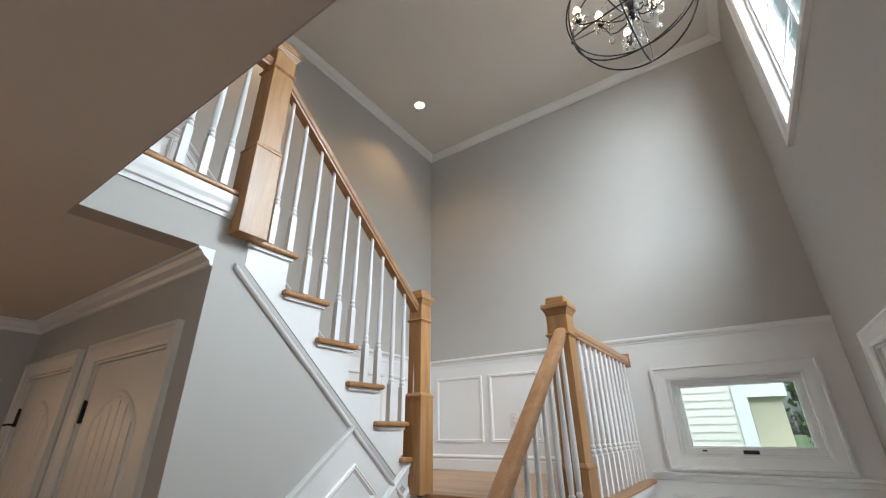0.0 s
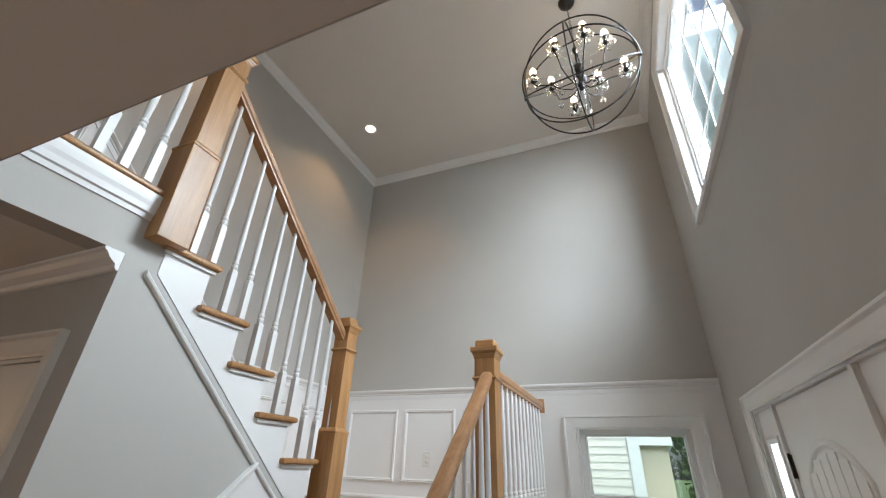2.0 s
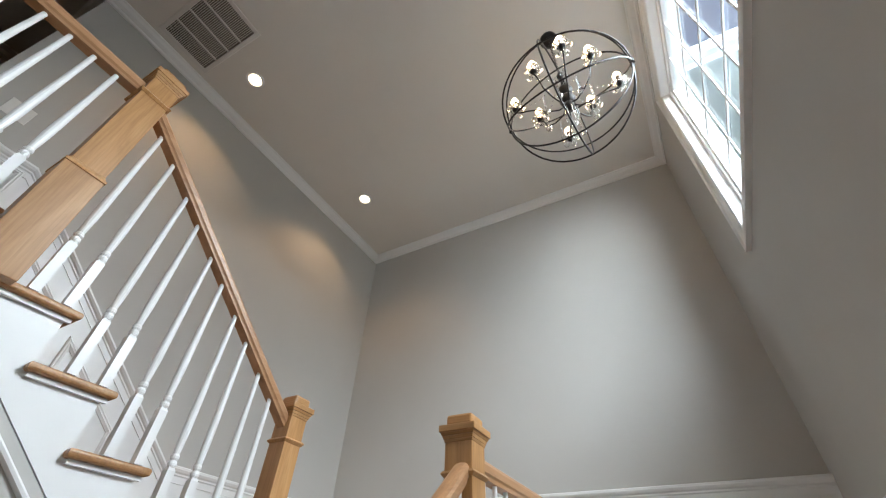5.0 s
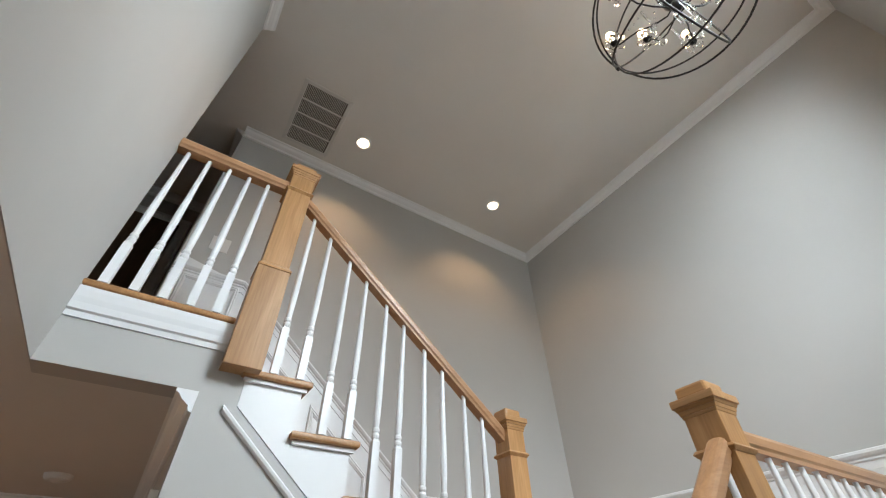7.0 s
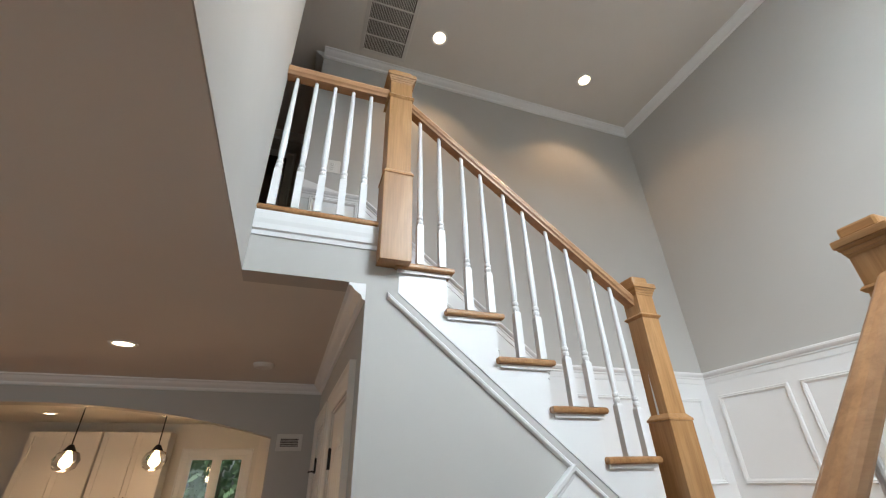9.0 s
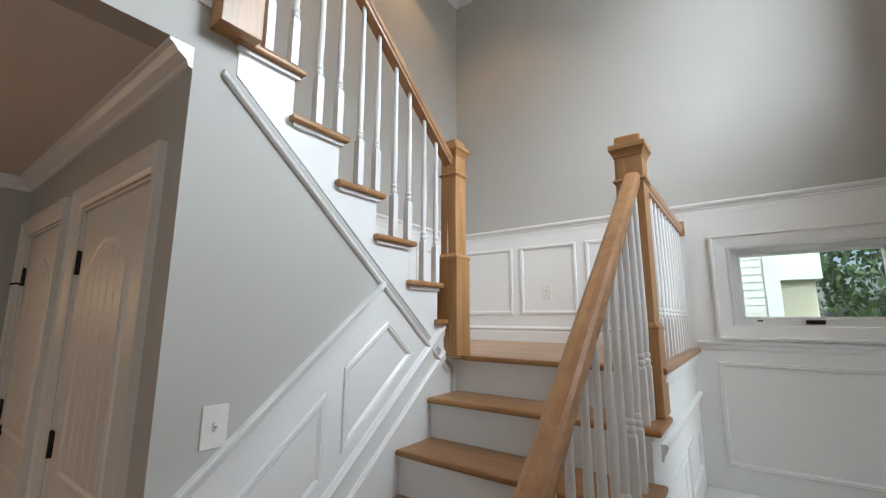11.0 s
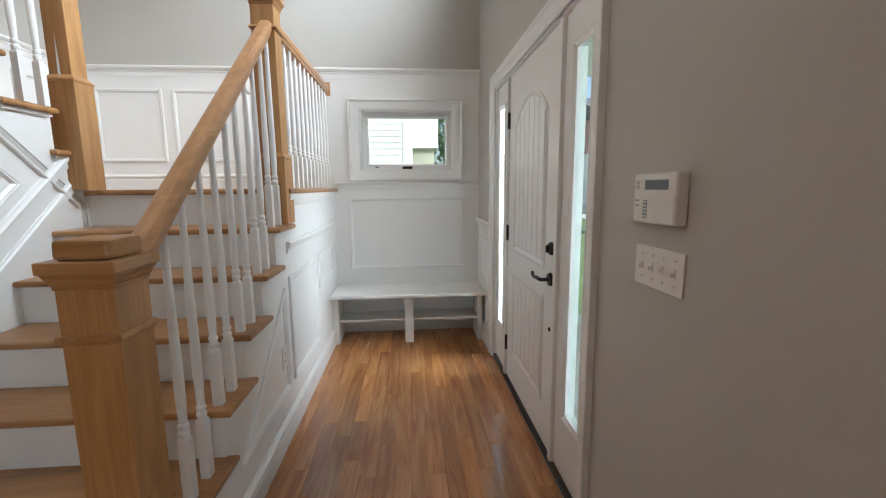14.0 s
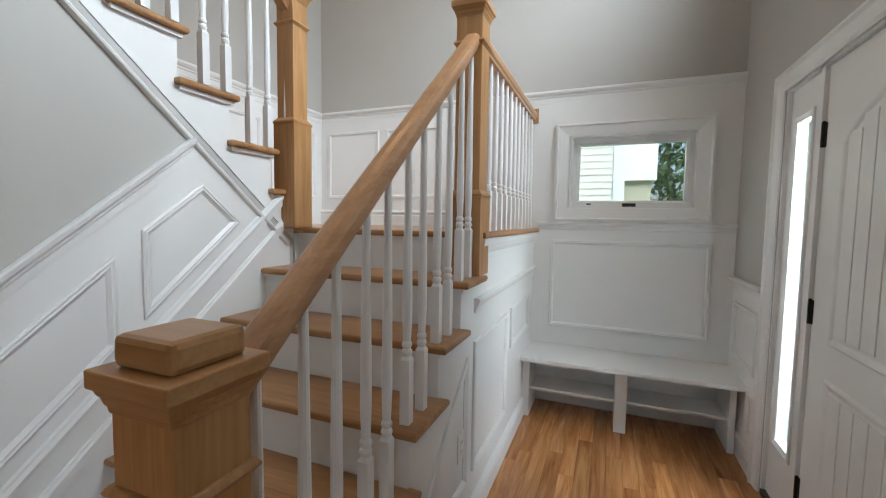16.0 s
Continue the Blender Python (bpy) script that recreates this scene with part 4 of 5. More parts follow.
vt = thing("ceiling_vent", "white return-air grille in the stairwell ceiling", "vent", (0, 0, 0))
CV = lambda u, v, w: (u, v, CZ - w)
part("frame", ring(bmesh.new(), rect(-1.45, -0.80, 1.57, 1.985), CV, [(0, 0.0005), (0.003, 0.006), (0.03, 0.008), (0.034, 0.002)]), M["vent"], vt)
# dark sheet that colours in the shade behind the louvres
part("backing", prism(bmesh.new(), rect(-1.42, -0.83, 1.60, 1.955), CV, 0.0008, 0.0018), M["ventdark"], vt)
for i in range(1, 4):
    u = -1.416 + 0.582 * i / 4
    part("bar", prism(bmesh.new(), rect(u - 0.006, u + 0.006, 1.604, 1.951), CV, 0.002, 0.0085), M["vent"], vt)
louv = bmesh.new()
for i in range(26):
    v = 1.61 + 0.337 * i / 26
    prism(louv, [(-1.416, v), (-0.834, v), (-0.834, v + 0.0045), (-1.416, v + 0.0045)], CV, 0.002, 0.0062)
part("louvres", louv, M["vent"], vt)

hv = thing("hall_vent", "small white wall grille beside the arch", "vent", (0, 0, 0))
part("frame", ring(bmesh.new(), rect(1.365, 1.56, 1.872, 1.995), hallwall, [(0, 0.0005), (0.003, 0.008), (0.026, 0.009), (0.03, 0.002)]), M["vent"], hv)
# same dark sheet for the shade between the slats
part("backing", prism(bmesh.new(), rect(1.39, 1.535, 1.895, 1.972), hallwall, 0.0005, 0.0015), M["ventdark"], hv)
for i in range(6):
    v = 1.90 + i * 0.012
    part("slat", prism(bmesh.new(), rect(1.39, 1.535, v, v + 0.004), hallwall, 0.002, 0.007), M["vent"], hv)

# ---------------------------------------------------------------- chandelier
CX, CY, CZC, CR = 1.125, 3.05, 4.168, 0.395
ch = thing("chandelier", "black iron orb chandelier with lit candles and crystals", "chandelier", (CX, CY, CZC))


def ring_pts(r, rot, n=56):
    return [rot @ Vector((r * math.cos(2 * math.pi * i / n), r * math.sin(2 * math.pi * i / n), 0)) for i in range(n)]


for i, (tilt, turn) in enumerate(((0, -8), (45, -8), (90, -8), (-45, -8), (90, 82))):
    rot = Matrix.Rotation(radians(turn), 3, "Z") @ Matrix.Rotation(radians(tilt), 3, "X")
    bm = tube(bmesh.new(), ring_pts(CR - 0.003 * i, rot), 0.0058, 6, True)
    part("hoop", bm, M["iron"], ch, smooth=True)
ax = Matrix.Rotation(radians(-8), 3, "Z") @ Vector((1, 0, 0))
for sgn in (-1, 1):
    p = ax * CR * sgn
    part("pivot", tube(bmesh.new(), [p - Vector((0, 0, 0.022)), p + Vector((0, 0, 0.022))], 0.013, 10), M["iron"], ch)
part("canopy", lathe(bmesh.new(), [(0.012, CZ - CZC - 0.05), (0.03, CZ - CZC - 0.045), (0.06, CZ - CZC - 0.02), (0.065, CZ - CZC - 0.0005)], 24), M["iron"], ch, smooth=True)
links = bmesh.new()
z = CR
i = 0
while z < CZ - CZC - 0.06:
    rot = Euler((radians(90), 0, radians(90 * (i % 2)))).to_matrix()
    pts = [rot @ Vector((0.008 * math.cos(2 * math.pi * k / 10), 0.017 * math.sin(2 * math.pi * k / 10), 0)) + Vector((0, 0, z + 0.014)) for k in range(10)]
    tube(links, pts, 0.0022, 5, True)
    z += 0.026
    i += 1
part("chain", links, M["iron"], ch)
part("stem", lathe(bmesh.new(), [(0.005, -0.13), (0.022, -0.12), (0.03, -0.1), (0.03, -0.075), (0.012, -0.06), (0.01, 0.05), (0.018, 0.07), (0.018, 0.09), (0.008, 0.11), (0.008, 0.25), (0.02, 0.27), (0.02, 0.3), (0.006, 0.32), (0.005, CR)], 14), M["iron"], ch, smooth=True)
for hz in (-0.03, 0.075):
    part("hub", lathe(bmesh.new(), [(0.012, hz - 0.05), (0.036, hz - 0.036), (0.05, hz), (0.036, hz + 0.036), (0.012, hz + 0.05)], 16), M["iron"], ch, smooth=True)
drop_me = mesh_of("crystal_drop", lathe(bmesh.new(), [(0.0005, -0.06), (0.014, -0.044), (0.020, -0.028), (0.013, -0.010), (0.001, 0.0)], 8), M["crystal"])
bead_me = mesh_of("crystal_bead", lathe(bmesh.new(), [(0.0005, -0.007), (0.007, 0.0), (0.0005, 0.007)], 6), M["crystal"])


def hang(me, name, p, parent):
    ob = new(name, me)
    ob.location = p
    ob.parent = parent
    return ob


for i in range(8):
    a = 2 * math.pi * i / 8 + 0.2
    ca, sa = math.cos(a), math.sin(a)
    R1 = 0.315 if i % 2 == 0 else 0.24
    z0 = 0.02 if i % 2 == 0 else 0.11
    arm = tube(bmesh.new(), [Vector((ca * r, sa * r, h)) for r, h in ((0.02, -0.08), (0.06, -0.115), (0.13, -0.10), (0.19, -0.05), (0.235 if i % 2 == 0 else 0.2, -0.045 + 0.3 * z0), (R1 - 0.02, z0 - 0.055), (R1, z0 - 0.04), (R1, z0 - 0.005))], 0.0048, 6)
    armo = part("arm", arm, M["iron"], ch, smooth=True)
    bob = bmesh.new()
    segs = 12
    prof = [(0.012, 0.0), (0.03, 0.005), (0.042, 0.016), (0.047, 0.022), (0.043, 0.020), (0.02, 0.008)]
    lathe(bob, [(r, h) for r, h in prof], segs, (ca * R1, sa * R1, z0))
    part("bobeche", bob, M["crystal"], armo, "clear glass candle cup")
    part("candle", lathe(bmesh.new(), [(0.004, -0.03), (0.019, -0.014), (0.0215, 0.0), (0.013, 0.006), (0.012, 0.055), (0.006, 0.056)], 10, (ca * R1, sa * R1, z0)), M["iron"], armo)
    part("bulb", lathe(bmesh.new(), [(0.008, 0.056), (0.021, 0.072), (0.025, 0.088), (0.018, 0.11), (0.003, 0.134)], 10, (ca * R1, sa * R1, z0)), M["bulb"], armo, "lit candle bulb", smooth=True)
    for j in range(5):
        b2 = 2 * math.pi * j / 5
        hang(drop_me, "crystal_drop", (ca * R1 + 0.042 * math.cos(b2), sa * R1 + 0.042 * math.sin(b2), z0 + 0.012), armo)
    # bead swags from arm to hub
    for j in range(10):
        t = j / 9
        r = R1 * (1 - t) + 0.035 * t
        hh = (z0 + 0.02) * (1 - t) + 0.24 * t - 0.09 * math.sin(math.pi * t)
        hang(bead_me, "crystal_bead", (ca * r, sa * r, hh), armo)
    a2 = a + math.pi / 8
    for j in range(8):
        t = j / 7
        hang(bead_me, "crystal_bead", (math.cos(a2) * 0.15, math.sin(a2) * 0.15, -0.02 - t * 0.13), armo)
    hang(drop_me, "crystal_drop", (math.cos(a2) * 0.15, math.sin(a2) * 0.15, -0.165), armo)
for j in range(6):
    a = 2 * math.pi * j / 6
    for q in range(9):
        hang(bead_me, "crystal_bead", (0.035 * math.cos(a), 0.035 * math.sin(a), -0.13 - 0.014 * q), ch)
hang(drop_me, "crystal_drop", (0, 0, -0.26), ch)

# ---------------------------------------------------------------- closet doors
for u0, u1, levers in ((-1.56, -0.79, False), (-2.64, -1.87, True)):
    fr = thing("closet_frame", "white casing round a closet door", "door frame", (0, 0, 0), kind="structure")
    part("casing", ring(bmesh.new(), [(u0 - 0.088, -0.15), (u0 - 0.088, 2.09), (u1 + 0.088, 2.09), (u1 + 0.088, -0.15)], closetwall, CASING), M["closet"], fr)
    part("jamb", boxes((u0 - 0.001, u0 + 0.012, YS + 0.002, YS + 0.12, 0, 2.0), (u1 - 0.012, u1 + 0.001, YS + 0.002, YS + 0.12, 0, 2.0), (u0 + 0.012, u1 - 0.012, YS + 0.002, YS + 0.12, 1.99, 2.003)), M["closet"], fr)
    cd = thing("closet_door", "closed white panelled closet door, warm light in its colour, dark hinges", "door", (0, 0, 0), "closet doors")
    CW = lambda u, v, w: closetwall(u, v, w - 0.012)
    part("slab", prism(bmesh.new(), rect(u0 + 0.014, u1 - 0.014, 0.012, 1.988), CW, -0.035, 0.0), M["closet"], cd, bevel=0.002)
    door_panels(cd, CW, u0 + 0.14, u1 - 0.14, M["closet"], 5)
    for z in (1.76, 1.03, 0.27):
        knuckle(cd, CW, u0 + 0.012, z)
    if levers:
        b = tube(bmesh.new(), [CW(u0 + 0.012, 1.72, 0.008), CW(u0 - 0.01, 1.725, 0.03), CW(u0 - 0.03, 1.72, 0.05)], 0.006, 8)
        part("hinge_stop", b, M["black"], cd, "dark hinge-pin door stop")
        b = disc(bmesh.new(), CW, u0 + 0.075, 0.93, 0.03, 0, 0.012, dome=0.003)
        tube(b, [CW(u0 + 0.075, 0.93, 0.0), CW(u0 + 0.075, 0.93, 0.05), CW(u0 + 0.10, 0.93, 0.055), CW(u0 + 0.18, 0.93, 0.052)], 0.009, 8)
        part("lever_handle", b, M["black"], cd, "dark bronze lever handle")

# ---------------------------------------------------------------- kitchen
KX = -6.2
kw = thing("window_kitchen", "white kitchen casement window with trees outside", "window", (0, 0, 0), kind="structure")
KP = lambda u, v, w: (KX + w, u, v)
part("casing", ring(bmesh.new(), rect(0.09, 1.01, 1.14, 2.10), KP, CASING), M["white"], kw)
for a, b in ((0.17, 0.55), (0.55, 0.93)):
    part("sash", ring(bmesh.new(), rect(a, b, 1.22, 2.02), KP, [(0, -0.05), (0.0, -0.03), (0.06, -0.03), (0.062, -0.07), (0.0, -0.07)]), M["vinyl"], kw)
    g = part("pane", prism(bmesh.new(), rect(a + 0.06, b - 0.06, 1.28, 1.96), KP, -0.055, -0.05), M["pane"], kw)
    g.visible_shadow = False


def shaker(name, label, cat, x0, x1, y0, y1, z0, z1, doors, mat, pulls="v", drawer=False):
    """A cabinet unit facing +x with shaker doors."""
    t = thing(name, label, cat, (0, 0, 0), "kitchen cabinets")
    part("body", boxes((x0, x1, y0, y1, z0, z1)), mat, t, bevel=0.002)
    w = (y1 - y0) / doors
    F = lambda u, v, q: (x1 + q, u, v)
    top = z1 - (0.17 if drawer else 0.0)
    for i in range(doors):
        a, b = y0 + i * w + 0.004, y0 + (i + 1) * w - 0.004
        d = part("door", ring(bmesh.new(), rect(a, b, z0 + 0.005, top - 0.005), F, [(0, 0.001), (0.0, 0.02), (0.06, 0.02), (0.06, 0.01)], True), mat, t)
        u = b - 0.04 if i % 2 == 0 else a + 0.04
        v = z0 + 0.12 if z0 > 1.0 else top - 0.14
        hb = tube(bmesh.new(), [F(u, v - 0.05, 0.02), F(u, v - 0.05, 0.045), F(u, v + 0.05, 0.045), F(u, v + 0.05, 0.02)], 0.005, 6)
        part("pull", hb, M["black"], d)
    if drawer:
        d = part("drawer", ring(bmesh.new(), rect(y0 + 0.004, y1 - 0.004, top, z1 - 0.006), F, [(0, 0.001), (0.0, 0.02), (0.04, 0.02), (0.04, 0.012)], True), mat, t)
        u, v = (y0 + y1) / 2, (top + z1) / 2
        part("pull", tube(bmesh.new(), [F(u - 0.05, v, 0.02), F(u - 0.05, v, 0.045), F(u + 0.05, v, 0.045), F(u + 0.05, v, 0.02)], 0.005, 6), M["black"], d)
    return t


CAB = M["closet"]
LB = "cream shaker wall cabinet beside the kitchen window"
for y0, y1 in ((-1.55, -0.8), (-0.78, -0.03), (1.08, 1.85), (1.87, 2.6)):
    shaker("wall_cabinet", LB, "cabinet", KX + 0.002, KX + 0.33, y0, y1, 1.37, 2.28, 2, CAB)
for y0, y1 in ((-0.75, -0.05), (0.96, 1.7), (1.72, 2.5)):
    shaker("base_cabinet", "cream shaker base cabinet under a pale worktop", "cabinet", KX + 0.002, KX + 0.58, y0, y1, 0.1, 0.87, 2, CAB, drawer=True)
shaker("sink_cabinet", "cream shaker cabinet below the farmhouse sink", "cabinet", KX + 0.002, KX + 0.58, -0.03, 0.94, 0.1, 0.62, 2, CAB)
tagged(part("worktop", boxes((KX + 0.002, KX + 0.62, -1.6, -0.02, 0.872, 0.905), (KX + 0.002, KX + 0.62, 0.935, 2.6, 0.872, 0.905), (KX + 0.002, KX + 0.1, -0.02, 0.935, 0.872, 0.905)), M["stone"], bevel=0.003), "pale quartz kitchen worktop along the wall", "worktop")
sk = thing("kitchen_sink", "stainless farmhouse sink under the kitchen window", "sink", (0, 0, 0))
b = boxes((KX + 0.102, KX + 0.64, -0.015, 0.93, 0.63, 0.66), (KX + 0.61, KX + 0.64, -0.015, 0.93, 0.66, 0.90), (KX + 0.102, KX + 0.13, -0.015, 0.93, 0.66, 0.90), (KX + 0.13, KX + 0.61, -0.015, 0.015, 0.66, 0.90), (KX + 0.13, KX + 0.61, 0.90, 0.93, 0.66, 0.90))
part("basin", b, M["steel"], sk)
fa = thing("kitchen_tap", "tall stainless arched kitchen tap", "tap", (KX + 0.06, 0.46, 0.905))
part("spout", tube(bmesh.new(), [(0, 0, 0.0), (0, 0, 0.26), (0.03, 0, 0.33), (0.1, 0, 0.36), (0.17, 0, 0.33), (0.19, 0, 0.26)], 0.012, 8), M["steel"], fa)
part("lever", tube(bmesh.new(), [(0, 0.012, 0.06), (0, 0.06, 0.09)], 0.007, 6), M["steel"], fa)
tagged(part("backsplash", boxes((KX + 0.0005, KX + 0.012, -1.6, 0.085, 0.906, 1.37), (KX + 0.0005, KX + 0.012, 1.015, 2.6, 0.906, 1.37)), M["tile"]), "cream tiled kitchen backsplash", "backsplash", kind="structure")
isl = thing("kitchen_island", "slate-blue kitchen island with a pale stone top", "island", (0, 0, 0))
part("base", boxes((-4.75, -4.0, -1.5, 0.55, 0.0, 0.872)), M["island"], isl, bevel=0.003)
part("top", boxes((-4.82, -3.80, -1.6, 0.66, 0.873, 0.91)), M["stone"], isl, "pale stone top", bevel=0.004)
part("end_panel", ring(bmesh.new(), rect(-4.7, -4.05, 0.12, 0.80), lambda u, v, w: (u, 0.55 + w, v), [(0, 0.001), (0, 0.012), (0.05, 0.012), (0.05, 0.006)], True), M["island"], isl)
for y in (-0.51, 0.22):
    pn = thing("pendant_light", "clear glass pendant lamp lit over the island", "pendant lamp", (-4.3, y, 2.42), "pendants over the island")
    part("canopy", lathe(bmesh.new(), [(0.06, -0.02), (0.06, -0.001)], 16), M["iron"], pn)
    part("rod", lathe(bmesh.new(), [(0.006, -0.40), (0.006, -0.02)], 8), M["iron"], pn)
    part("socket", lathe(bmesh.new(), [(0.03, -0.47), (0.05, -0.45), (0.02, -0.40)], 14), M["iron"], pn)
    part("shade", lathe(bmesh.new(), [(0.05, -0.63), (0.09, -0.6), (0.11, -0.53), (0.085, -0.47), (0.05, -0.452)], 18), M["crystal"], pn, "clear glass shade", smooth=True)
    part("bulb", lathe(bmesh.new(), [(0.005, -0.585), (0.03, -0.565), (0.034, -0.54), (0.015, -0.49)], 12), M["pendant"], pn, "lit bulb", smooth=True)
    lamp("pendant_lamp", "POINT", Matrix.Translation((-4.3, y, 2.42 - 0.68)), 5, WARM, radius=0.05)
for x, y in ((-5.3, 0.0), (-5.2, 1.0), (-3.6, -0.6), (-5.3, -1.2)):
    recessed(x, y, 2.42, "lit recessed light in the kitchen ceiling", 5)

# upper hall door
ud = thing("upper_hall_door", "dark stained wooden door in the dim upper hall", "door", (0, 0, 0))
UH = lambda u, v, w: (-2.75 + w, u, v)
part("slab", prism(bmesh.new(), rect(0.28, 1.02, F2 + 0.01, F2 + 2.02), UH, 0.004, 0.03), M["darkwood"], ud, bevel=0.002)
part("casing", ring(bmesh.new(), [(0.19, F2 - 0.1), (0.19, F2 + 2.11), (1.11, F2 + 2.11), (1.11, F2 - 0.1)], UH, CASING), M["white"], ud)
part("knob", disc(bmesh.new(), UH, 0.36, F2 + 0.95, 0.028, 0.03, 0.07, 14, 0.012), M["black"], ud)

# ---------------------------------------------------------------- outside
structure("ground", boxes((-300, 400, -300, 300, -0.62, -0.6)), M["grass"], "lawn reaching the horizon", "ground")
structure("road", boxes((14, 22, -120, 120, -0.6, -0.57)), M["asphalt"], "asphalt street beyond the lawn", "road")
structure("kerb", boxes((13.8, 14.0, -120, 120, -0.6, -0.45), (22.0, 22.2, -120, 120, -0.6, -0.45)), M["concrete"], "concrete kerb", "kerb")
structure("pavement", boxes((11.5, 13.0, -120, 120, -0.6, -0.55)), M["concrete"], "concrete pavement along the street", "pavement")
pc = thing("front_porch", "concrete porch slab with steps outside the door", "porch", (0, 0, 0), kind="structure")
part("slab", boxes((1.915, 3.9, 0.8, 5.0, -0.6, -0.04)), M["concrete"], pc)
part("step", boxes((3.9, 4.2, 1.6, 4.2, -0.6, -0.22)), M["concrete"], pc)
part("step", boxes((4.2, 4.5, 1.6, 4.2, -0.6, -0.41)), M["concrete"], pc)
pf = thing("porch_roof", "white boarded porch roof over the front door", "porch roof", (0, 0, 0), kind="structure")
part("ceiling", boxes((1.93, 4.1, 0.4, 5.3, 2.5, 2.53)), M["vinyl"], pf)
part("deck", boxes((1.93, 4.2, 0.3, 5.4, 2.535, 2.7)), M["roof"], pf)
for yy in (0.5, 5.1):
    part("column", boxes((3.75, 3.87, yy, yy + 0.12, -0.04, 2.5)), M["vinyl"], pf, bevel=0.006)
pr = thing("porch_railing", "black metal railing along the porch edge", "railing", (0, 0, 0))
part("top_bar", boxes((3.78, 3.82, 4.2, 5.0, 0.85, 0.88), (3.78, 3.82, 0.8, 1.6, 0.85, 0.88)), M["iron"], pr)
for y in [0.82 + 0.12 * i for i in range(7)] + [4.22 + 0.12 * i for i in range(7)]:
    part("post", boxes((3.792, 3.808, y, y + 0.016, -0.04, 0.85)), M["iron"], pr)
part("top_bar", boxes((1.98, 3.78, 4.96, 5.0, 0.85, 0.88)), M["iron"], pr)
for i in range(15):
    part("post", boxes((2.0 + 0.12 * i, 2.016 + 0.12 * i, 4.972, 4.988, -0.04, 0.85)), M["iron"], pr)
ev = thing("eave", "pale blue-grey boarded gable eave outside the high window", "eave", (0, 0, 0), kind="structure")
for i in range(9):
    part("soffit_board", boxes((1.93 + i * 0.165, 2.09 + i * 0.165, 4.03, 8.0, 5.40, 5.42)), M["soffit"], ev)
part("fascia", boxes((1.93, 3.42, 4.0, 4.028, 5.36, 5.58)), M["soffit"], ev)
part("gutter", run(bmesh.new(), lambda u, v, w: (u, 4.0 - w, v), 1.93, 5.44, 3.45, 5.44, [(0, 0), (0, 0.06), (0.04, 0.08), (0.10, 0.09), (0.10, 0.085), (0.045, 0.07), (0.01, 0.055), (0.01, 0)]), M["soffit"], ev)
part("deck", boxes((1.93, 3.42, 4.03, 8.0, 5.425, 5.6)), M["roof"], ev)

nb = thing("neighbour_house", "pale house with horizontal vinyl siding next door", "house", (0, 0, 0))
part("wall", boxes((-7.0, 1.02, 9.0, 9.2, -0.6, 5.5)), M["siding"], nb)
b = bmesh.new()
for i in range(50):
    z = -0.55 + i * 0.115
    b2 = [b.verts.new(p) for p in ((-7, 8.998, z + 0.115), (1.0, 8.998, z + 0.115), (1.0, 8.984, z), (-7, 8.984, z), (-7, 8.998, z), (1.0, 8.998, z))]
    b.faces.new((b2[0], b2[1], b2[2], b2[3]))
    b.faces.new((b2[3], b2[2], b2[5], b2[4]))
tagged(part("siding_courses", b, M["siding"], nb), kind="stuff")
part("corner_board", boxes((1.0, 1.18, 8.95, 9.25, -0.6, 5.5)), M["vinyl"], nb)
part("garage_wing", boxes((1.19, 1.63, 9.6, 14, -0.6, 2.14)), M["beige"], nb)
part("wing_fascia", boxes((1.185, 1.70, 9.4, 14.2, 2.141, 3.4)), M["vinyl"], nb)
part("roof", boxes((-7.3, 1.5, 8.5, 14, 5.5, 5.7)), M["roof"], nb)


def tree(x, y, h, seed, spread=1.6, base=-0.6):
    rnd = random.Random(seed)
    t = thing("tree", "leafy green tree seen through a window", "tree", (x, y, base), "garden trees")
    bm = bmesh.new()
    lathe(bm, [(0.16, 0), (0.12, h * 0.3), (0.07, h * 0.65), (0.02, h * 0.92)], 8)
    for i in range(9):
        a, z0 = rnd.uniform(0, 6.28), h * rnd.uniform(0.3, 0.7)
        L = spread * rnd.uniform(0.5, 0.95)
        tube(bm, [(0, 0, z0), (math.cos(a) * L * 0.5, math.sin(a) * L * 0.5, z0 + L * 0.35), (math.cos(a) * L, math.sin(a) * L, z0 + L * 0.6)], 0.03, 5)
    part("trunk", bm, M["bark"], t)
    v, f = [], []
    for i in range(2600):
        d = Vector((rnd.gauss(0, 1), rnd.gauss(0, 1), rnd.gauss(0, 1))).normalized() * rnd.uniform(0.35, 1.0) ** 0.5
        lump = 1 + 0.35 * noise.noise(d * 2.3 + Vector((seed, 0, 0)))
        c = Vector((d.x * spread * lump, d.y * spread * lump, h * 0.66 + d.z * h * 0.36 * lump))
        s = rnd.uniform(0.05, 0.12)
        e = Euler((rnd.uniform(0, 6), rnd.uniform(0, 6), rnd.uniform(0, 6))).to_matrix()
        n0 = len(v)
        for p in ((-1, -0.5, 0), (0, -0.7, 0.15), (1, 0, 0), (0, 0.7, 0.15)):
            v.append(c + e @ Vector(p) * s)
        f.append((n0, n0 + 1, n0 + 2, n0 + 3))
    me = bpy.data.meshes.new("crown")
    me.from_pydata(v, [], f)
    me.materials.append(M["leaf"])
    cr = new("crown", me)
    cr.parent = t


tree(3.2, 13.5, 5.5, 1)
tree(6.0, 20.0, 8.0, 2, 2.6)
tree(-9.5, 0.2, 5.0, 3, 2.0)
tree(-11.5, 1.8, 7.0, 4, 2.4)
tree(-10.5, -1.2, 6.0, 6, 2.2)
tree(12, 44.0, 8.0, 5, 3.0)


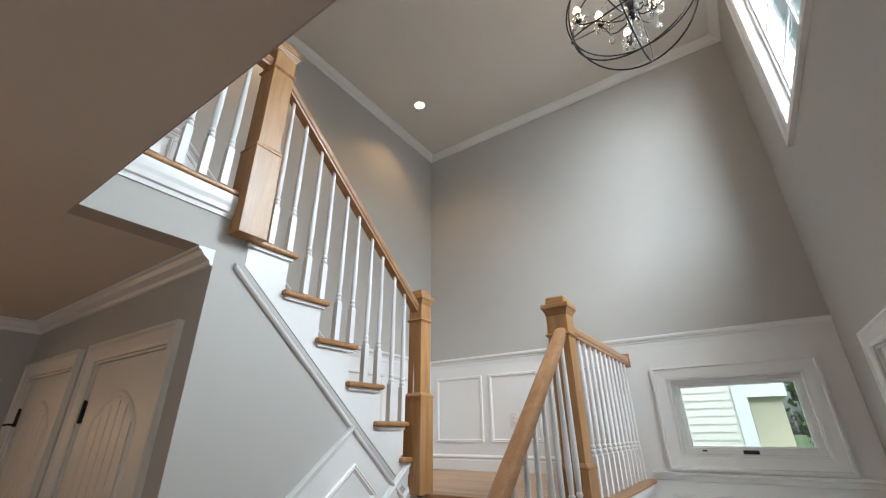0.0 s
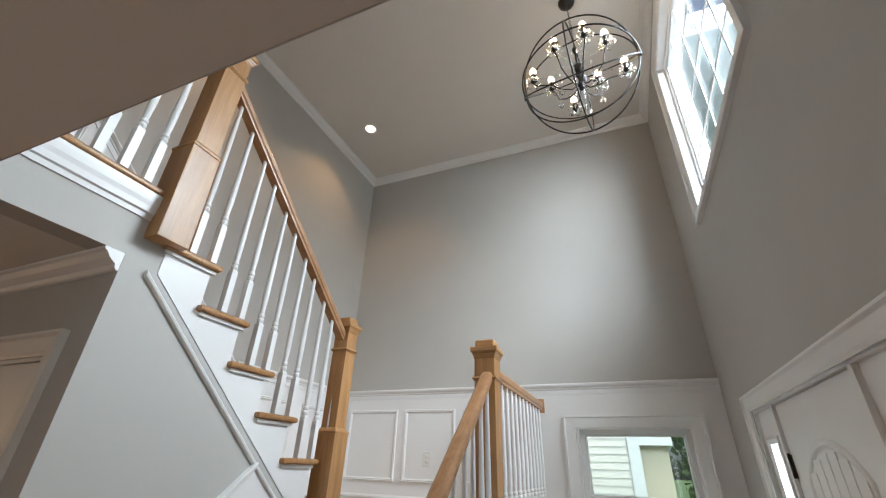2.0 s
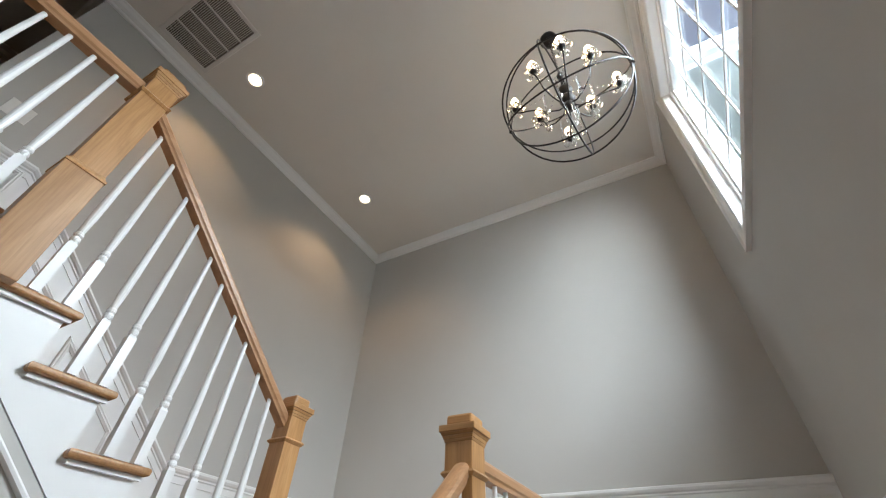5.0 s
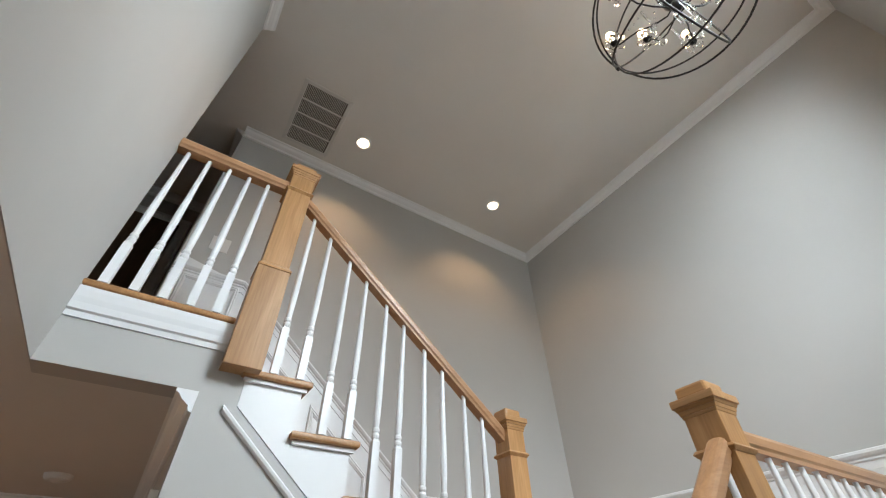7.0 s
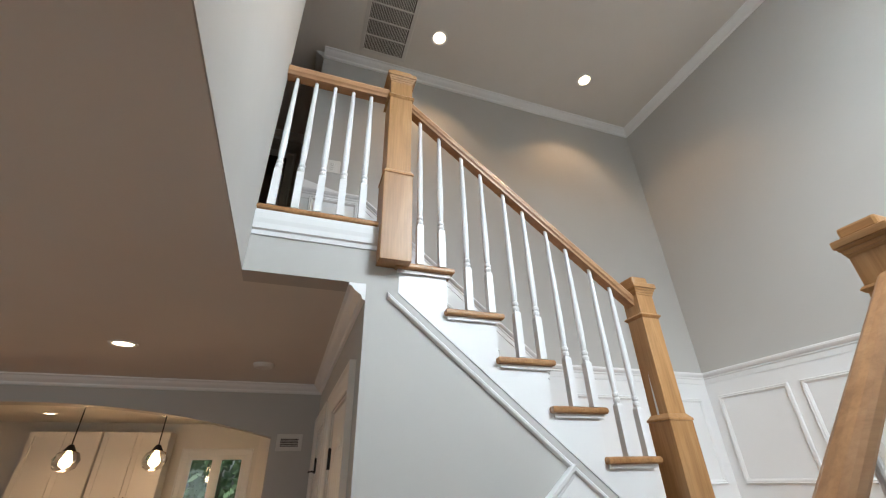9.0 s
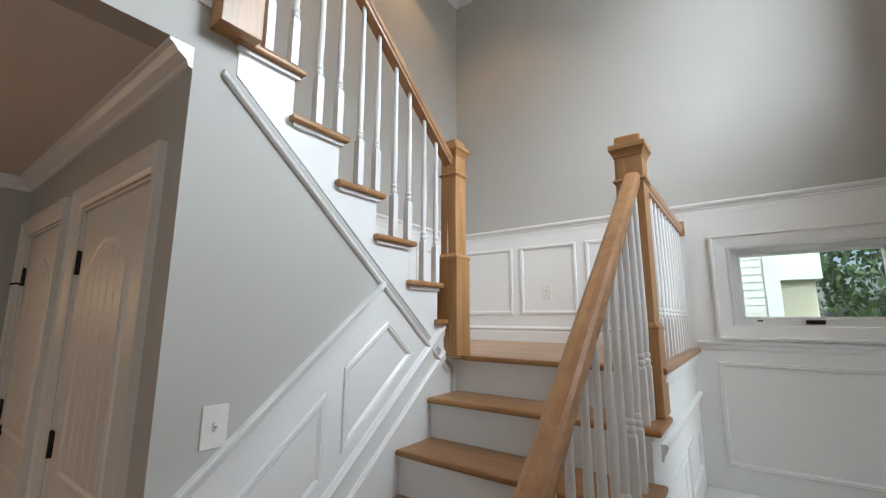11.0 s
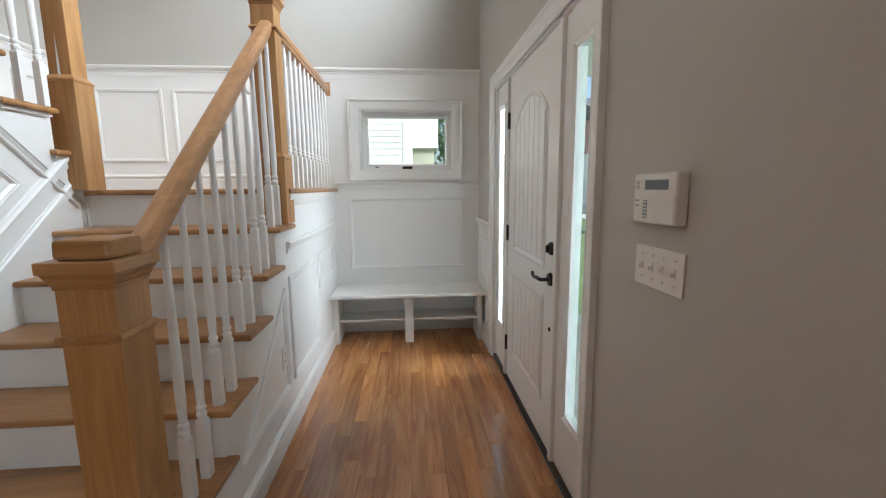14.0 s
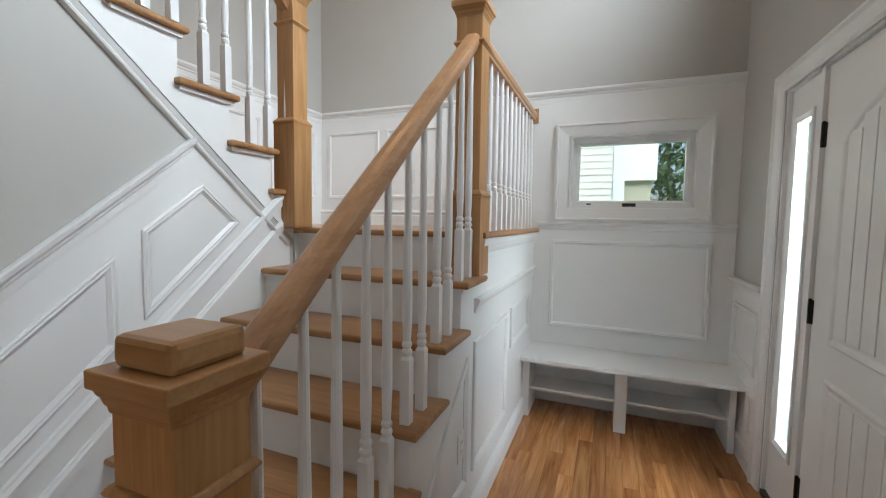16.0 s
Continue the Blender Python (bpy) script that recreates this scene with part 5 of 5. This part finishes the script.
def far_house(x, y, w, d, h, wall, roof, label):
    t = thing("house", label, "house", (x, y, -0.6), "houses across the street")
    part("wall", boxes((0, d, -w / 2, w / 2, 0, h)), M[wall], t)
    b = bmesh.new()
    prism(b, [(-w / 2 - 0.4, h), (w / 2 + 0.4, h), (0, h + 2.4)], lambda u, v, q: (q, u, v), -0.4, d + 0.4)
    part("roof", b, M[roof], t)
    for i in range(3):
        for j in range(2):
            yy, zz = -w / 2 + w * (i + 0.5) / 3, 1.1 + j * 2.7
            wi = part("window", boxes((-0.06, 0.0, yy - 0.5, yy + 0.5, zz, zz + 1.4)), M["vinyl"], t)
            part("pane", boxes((-0.075, -0.062, yy - 0.4, yy + 0.4, zz + 0.1, zz + 1.3)), M["lcd"], wi)
    return t


far_house(26, 9.5, 8, 8, 5.4, "siding", "roof", "pale two-storey house across the street")
red = far_house(19, 44.0, 10, 9, 8.6, "redwall", "roof", "red house with a white lower storey down the street")
part("lower_storey", boxes((-1.2, 9.1, -6.2, 5.1, 0, 5.0)), M["siding"], red, "white sided lower storey")
for i in range(4):
    wi = part("window", boxes((0.4 + i * 2.2, 1.6 + i * 2.2, -6.26, -6.2, 2.6, 4.2)), M["vinyl"], red)
    part("pane", boxes((0.5 + i * 2.2, 1.5 + i * 2.2, -6.275, -6.262, 2.7, 4.1)), M["lcd"], wi)
far_house(27, 0.0, 8, 8, 5.4, "siding", "roof", "pale two-storey house across the street")


def car(x, y):
    t = thing("car", "white car parked along the street", "car", (x, y, -0.57))
    side_p = [(-2.1, 0.35), (2.1, 0.35), (2.15, 0.7), (1.9, 0.85), (1.0, 0.95), (0.45, 1.42), (-1.0, 1.45), (-1.75, 0.98), (-2.1, 0.9)]
    part("body", prism(bmesh.new(), side_p, lambda u, v, w: (w, u, v), -0.85, 0.85), M["carpaint"], t, bevel=0.05)
    for s in (-1, 1):
        part("window", prism(bmesh.new(), [(-1.45, 1.0), (0.8, 1.0), (0.4, 1.36), (-0.95, 1.38)], lambda u, v, w: (w, u, v), s * 0.851, s * 0.86), M["lcd"], t)
        for yy in (-1.3, 1.35):
            w = part("wheel", tube(bmesh.new(), [(s * 0.68, yy, 0.33), (s * 0.87, yy, 0.33)], 0.33, 16), M["tyre"], t)
            part("rim", tube(bmesh.new(), [(s * 0.865, yy, 0.33), (s * 0.875, yy, 0.33)], 0.2, 12), M["steel"], w)


car(16.0, 27.5)

# ---------------------------------------------------------------- floor boards, laid along y
fl = thing("floor", "red oak strip floor with satin varnish", "floor", (0, 0, 0), kind="structure")
part("subfloor", boxes((-6.2, XR, -3.0, YF, -0.06, -0.0195)), M["rubber"], fl)
rnd = random.Random(11)
PLANKS = {}
v, f = [], []
x = XR - 0.001
BW = 0.082
while x > -6.2:
    y = -3.0 - rnd.uniform(0, 0.8)
    near = x > XSIDE - 0.06
    while y < YF:
        L = round(rnd.uniform(0.35, 1.25) / 0.05) * 0.05
        y1 = min(y + L, YF - 0.001)
        if y1 - y > 0.01 and not (XL < x < XSIDE - 0.06 and y > 1.9):
            if near and y1 > 0.7:
                key = round(y1 - y, 3)
                if key not in PLANKS:
                    b = bmesh.new()
                    box(b, -BW + 0.0006, 0, 0.0003, key - 0.0005, -0.019, 0)
                    top = [e for e in b.edges if e.verts[0].co.z > -0.001 and e.verts[1].co.z > -0.001]
                    bmesh.ops.bevel(b, geom=top, offset=0.0006, segments=1, affect="EDGES")
                    PLANKS[key] = mesh_of("plank", b, M["floor"])
                ob = new("plank", PLANKS[key])
                ob.location = (x, y, 0)
                ob.parent = fl
            else:
                n0 = len(v)
                a0, a1 = max(y, -3.0) + 0.0003, y1 - 0.0005
                if a1 > a0:
                    v += [(xx, yy, zz) for xx in (x - BW + 0.0006, x) for yy in (a0, a1) for zz in (-0.019, 0)]
                    f += [tuple(n0 + i for i in q) for q in ((0, 1, 3, 2), (4, 6, 7, 5), (0, 4, 5, 1), (2, 3, 7, 6), (1, 5, 7, 3))]
        y = y1 if y1 < YF - 0.002 else YF
    x -= BW
me = bpy.data.meshes.new("far_planks")
me.from_pydata(v, [], f)
me.materials.append(M["floor"])
ob = new("far_planks", me)
ob.parent = fl
tagged(ob, kind="stuff")
